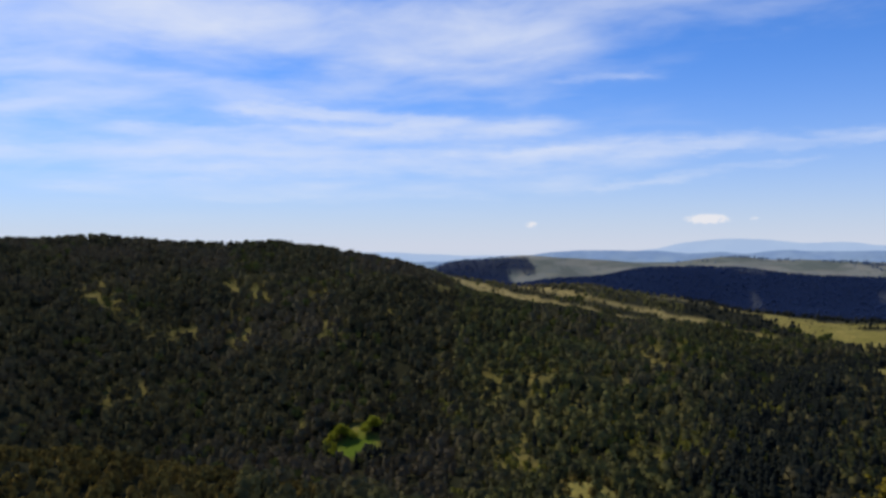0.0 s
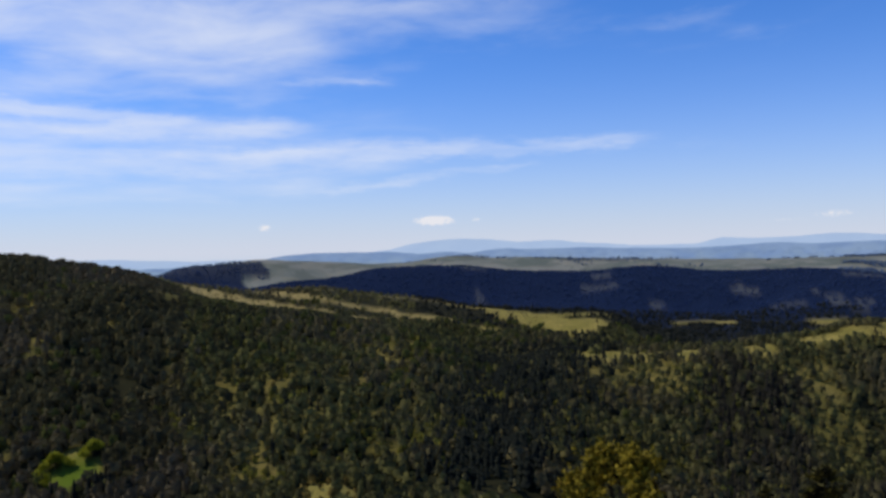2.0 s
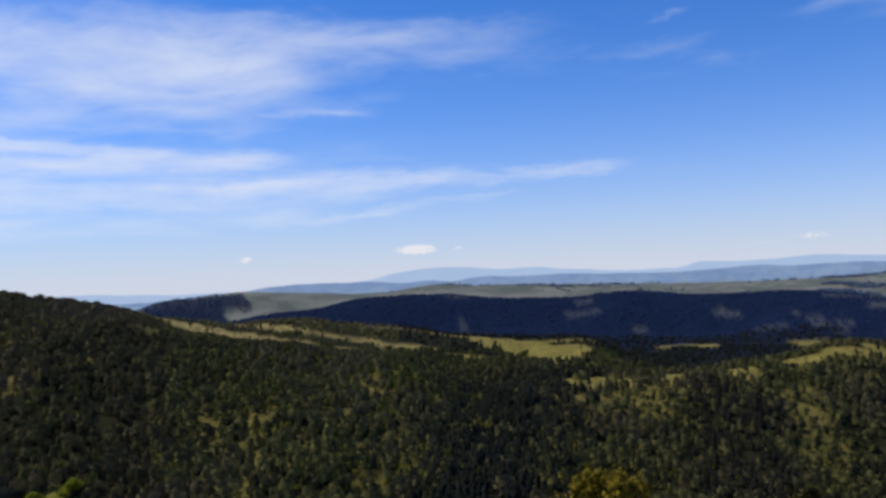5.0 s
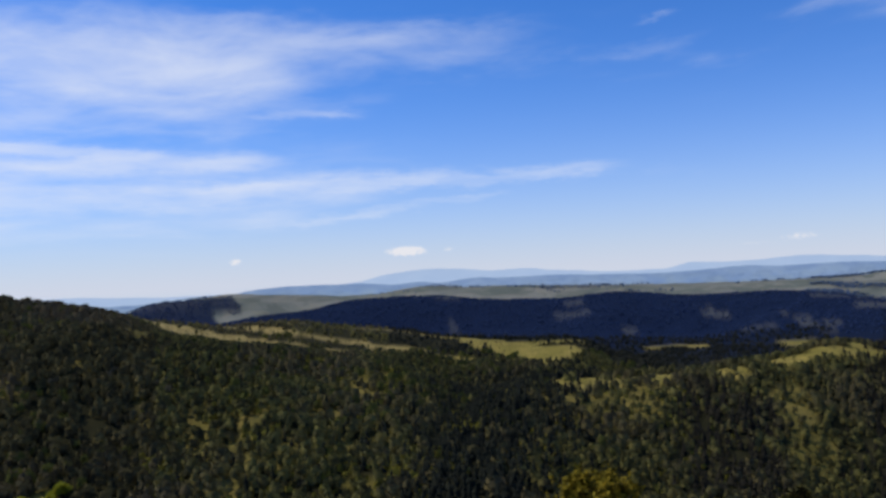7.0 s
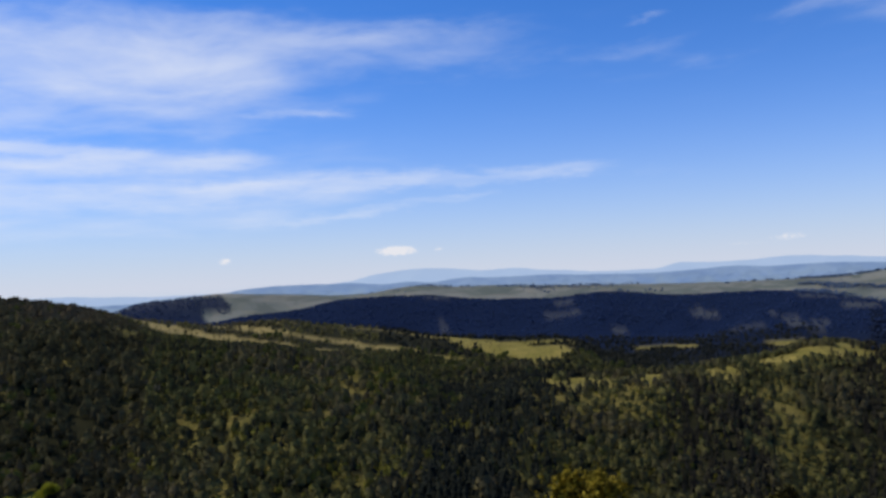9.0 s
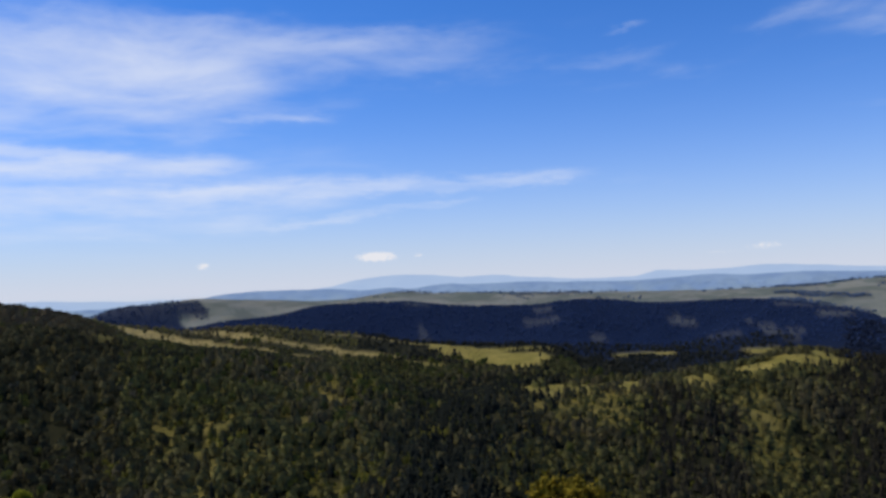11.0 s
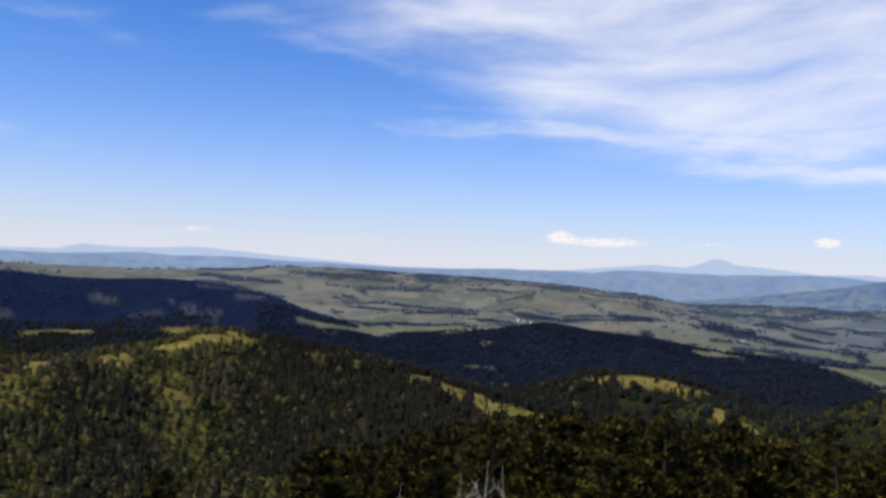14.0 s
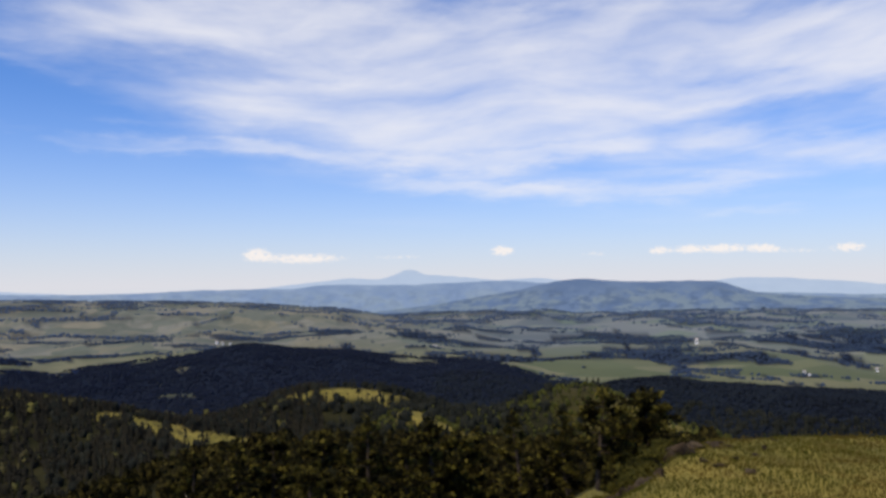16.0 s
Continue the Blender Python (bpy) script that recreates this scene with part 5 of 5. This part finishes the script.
first = put(snag(2, 2.6), spot(65.0, 25), 0.0, reach_to(65.0, 25, -14.1, 2.6))
copy_thing(first, turn_to(spot(66.7, 26), 2.1, reach_to(66.7, 26, -13.6, 2.6)))
copy_thing(first, turn_to(spot(68.1, 26.5), 4.0, reach_to(68.1, 26.5, -13.8, 2.6)))
copy_thing(first, turn_to(spot(60.6, 27), 1.0, reach_to(60.6, 27, -15.4, 2.6)))


# ---------------------------------------------------------------- rocks and grass on the brow
def rock(seed, size, flat, label):
    """A broken slab: the hull of scattered points, its faces split and roughened."""
    r = np.random.default_rng(seed)
    bm = bmesh.new()
    for k in range(15):
        p = r.uniform(-1, 1, 3)
        p = p / max(0.75, np.abs(p).max() + 0.25 * np.linalg.norm(p[:2]))
        bm.verts.new((p[0] * size, p[1] * size * 0.75, p[2] * size * flat))
    hull = bmesh.ops.convex_hull(bm, input=bm.verts)
    bmesh.ops.delete(bm, geom=[g for g in hull["geom_interior"] if isinstance(g, bmesh.types.BMVert)], context="VERTS")
    bmesh.ops.bevel(bm, geom=bm.edges[:], offset=0.035 * size, segments=1, affect="EDGES")
    bmesh.ops.triangulate(bm, faces=bm.faces[:])
    bmesh.ops.subdivide_edges(bm, edges=bm.edges[:], cuts=2, use_grid_fill=True)
    for v in bm.verts:
        v.co += v.co.normalized() * size * (0.05 * noise.noise(v.co * 3.0 / size + Vector((seed, 0, 0))) + 0.05 * noise.cell(v.co * 4.0 / size + Vector((0, seed, 0))))
        v.co.z += 0.03 * size * noise.noise(Vector((seed, 0, v.co.z * 14 / size)))
    me = bpy.data.meshes.new("rock")
    bm.to_mesh(me)
    bm.free()
    me.materials.append(MAT_ROCK)
    return tagged(new("rock", me), label, "rock", "rocks along the meadow edge")


# rocks: bearing, distance, half length, flatness, tilt
ROCKS = [(101.0, 11.9, 0.24, 0.55, 0.3), (101.7, 12.0, 0.20, 0.5, -0.3), (102.6, 12.4, 0.26, 0.18, 0.1), (100.5, 11.3, 0.26, 0.7, 0.5), (100.9, 12.7, 0.14, 0.7, 0.2), (101.3, 11.4, 0.16, 0.45, 0.2), (103.1, 12.6, 0.16, 0.3, 0.1),
         (97.0, 9.9, 0.28, 0.6, 0.3), (98.2, 9.7, 0.24, 0.55, -0.2), (99.1, 9.9, 0.11, 1.0, 0.4), (96.0, 10.2, 0.24, 0.5, 0.2), (97.6, 9.4, 0.16, 0.5, 0.0),
         (104.1, 11.0, 0.09, 0.7, 0.3), (105.0, 10.0, 0.13, 0.55, 0.4), (105.9, 12.2, 0.10, 0.8, 0.2), (105.4, 11.5, 0.13, 0.4, 0.1), (103.0, 10.4, 0.15, 0.35, 0.2), (102.1, 10.8, 0.13, 0.4, 0.1), (106.6, 13.2, 0.10, 0.4, 0.0), (103.7, 13.6, 0.12, 0.4, 0.1)]
for k, (b0, r0, s, flat, tilt) in enumerate(ROCKS):
    for q in range(3 if s > 0.2 else 1):
        part_s = s * (0.72 if q == 0 else rng.uniform(0.3, 0.5))
        b1, r1 = b0 + (q > 0) * rng.uniform(-1.3, 1.3), r0 + (q > 0) * rng.uniform(-0.25, 0.25)
        words = "weathered brown limestone slab half sunk in dry grass" if part_s > 0.14 else "small brown limestone lump in dry grass"
        stone = put(rock(3 * k + q + 1, part_s, flat, words), spot(b1, r1, 0.0) + Vector((0, 0, part_s * flat * 0.25)), k * 1.3 + q)
        stone.matrix_basis = stone.matrix_basis @ Matrix.Rotation(tilt, 4, "X")


def grass(name, n, b_lo, b_hi, r_lo, r_hi, tall, width, mat, label, heads=0.0, tufty=0.0):
    bearing = rng.uniform(b_lo, b_hi, n)
    r = np.sqrt(rng.uniform(r_lo ** 2, r_hi ** 2, n))
    keep = r < np.interp(bearing, EDGE_B, EDGE_R) + 6
    keep &= fbm(r * np.sin(np.radians(bearing)), r * np.cos(np.radians(bearing)), 0.7, 93) > tufty
    bearing, r = bearing[keep], r[keep]
    n = len(r)
    x, y, z = r * np.sin(np.radians(bearing)), r * np.cos(np.radians(bearing)), lie(bearing, r)
    clump = fbm(x, y, 1.1, 91)
    h = tall * rng.uniform(0.45, 1.1, n) * (0.5 + clump)
    a, d = rng.uniform(0, 6.283, n), rng.uniform(0, 6.283, n)
    bend = h * rng.uniform(0.1, 0.6, n)
    w = width * rng.uniform(0.7, 1.3, n)
    sx, sy, dx, dy = np.cos(a) * w, np.sin(a) * w, np.cos(d) * bend, np.sin(d) * bend
    P = [np.stack(q, -1) for q in ((x - sx, y - sy, z - 0.02), (x + sx, y + sy, z - 0.02), (x + dx * 0.3 + sx * 0.8, y + dy * 0.3 + sy * 0.8, z + h * 0.6), (x + dx * 0.3 - sx * 0.8, y + dy * 0.3 - sy * 0.8, z + h * 0.6), (x + dx, y + dy, z + h))]
    V = np.stack(P, 1).reshape(-1, 3)
    base = (np.arange(n) * 5)[:, None]
    F = np.concatenate([base + np.array([[0, 1, 2]]), base + np.array([[0, 2, 3]]), base + np.array([[3, 2, 4]])])
    if heads:
        m = rng.random(n) < heads
        c = P[4][m]
        k = len(c)
        o = np.array([(-1, 0, -1.2), (1, 0, -1.2), (0, 0, 2.6), (0, -1, -1.2), (0, 1, -1.2), (0, 0, 2.6)]) * 0.010
        H = (c[:, None, :] + o[None]).reshape(-1, 3)
        hb = len(V) + (np.arange(k) * 6)[:, None]
        F = np.concatenate([F, hb + np.array([[0, 1, 2]]), hb + np.array([[3, 4, 5]])])
        V = np.vstack([V, H])
    me = mesh_from(name, V, F)
    me.materials.append(mat)
    return tagged(new(name, me), label, "grass", kind="stuff")


grass("meadow_grass", 120000, 88, 124, 4.5, 20, 0.042, 0.0042, MAT_GRASS, "short dry summer grass on the hilltop meadow")
grass("grass_tussocks", 20000, 90, 124, 5, 18, 0.085, 0.0045, MAT_TUSSOCK, "taller green and straw-coloured grass tussocks", 0.0, 0.54)
grass("grass_stalks", 800, 90, 124, 5, 18, 0.17, 0.003, MAT_GRASS, "thin seeding grass stalks on the meadow", 0.8)


# ---------------------------------------------------------------- farmsteads in the plain
MAT_WALL, t, b = material("white_plaster", 0.9)
g = noise_of(t, place_of(t), 0.8, 6.0)
t.links.new(mix(t, g, (0.72, 0.71, 0.68), (0.85, 0.84, 0.82)), b.inputs["Base Color"])
MAT_ROOF, t, b = material("pale_roof_tiles", 0.85)
g = noise_of(t, place_of(t), 1.5, 6.0)
t.links.new(mix(t, g, (0.36, 0.27, 0.22), (0.52, 0.42, 0.36)), b.inputs["Base Color"])
MAT_PANE, t, b = material("dark_window", 0.2, 0.5)
g = noise_of(t, place_of(t), 2.0, 2.0)
t.links.new(mix(t, g, (0.02, 0.025, 0.03), (0.04, 0.05, 0.06)), b.inputs["Base Color"])


def box(bm, x0, x1, y0, y1, z0, z1):
    v = [bm.verts.new(p) for p in ((x0, y0, z0), (x1, y0, z0), (x1, y1, z0), (x0, y1, z0), (x0, y0, z1), (x1, y0, z1), (x1, y1, z1), (x0, y1, z1))]
    for f in ((3, 2, 1, 0), (4, 5, 6, 7), (0, 1, 5, 4), (1, 2, 6, 5), (2, 3, 7, 6), (3, 0, 4, 7)):
        bm.faces.new([v[k] for k in f])


def farmhouse(w, d, h, rise, label):
    top = bpy.data.objects.new("farmhouse", None)
    scene.collection.objects.link(top)
    bm = bmesh.new()
    box(bm, -w / 2, w / 2, -d / 2, d / 2, -1.5, h)
    part("wall", bm, MAT_WALL, top)
    bm = bmesh.new()
    o = 0.5
    pts = [(-w / 2 - o, -d / 2 - o, h), (w / 2 + o, -d / 2 - o, h), (w / 2 + o, d / 2 + o, h), (-w / 2 - o, d / 2 + o, h), (-w / 2 - o, 0, h + rise), (w / 2 + o, 0, h + rise)]
    v = [bm.verts.new(p) for p in pts]
    for f in ((0, 1, 5, 4), (2, 3, 4, 5), (0, 4, 3), (1, 2, 5), (3, 2, 1, 0)):
        bm.faces.new([v[k] for k in f])
    part("roof", bm, MAT_ROOF, top)
    for k in range(3):
        bm = bmesh.new()
        x0 = -w / 2 + w * (k + 0.5) / 3 - 0.5
        box(bm, x0, x0 + 1.0, -d / 2 - 0.06, -d / 2 + 0.1, h * 0.4, h * 0.75)
        part("window", bm, MAT_PANE, top)
    return tagged(top, label, "house", "farmsteads in the plain")


home = put(farmhouse(5, 6, 7.5, 2.5, "white plastered farmhouse with a pale tile roof in the fields"), spot(102.3, 1815), radians(-102), 1.25)
for b0, r0, s, a in ((109.0, 1400, 0.6, 0.6), (109.3, 1375, 0.5, 1.4), (113.2, 1620, 0.8, 0.2), (68.7, 2060, 0.9, 0.9), (69.1, 2075, 0.8, 0.3), (69.6, 2090, 0.7, 1.1), (84.0, 1820, 0.7, 0.5)):
    copy_thing(home, Matrix()).matrix_basis = turn_to(spot(b0, r0), radians(-b0) + a, s)
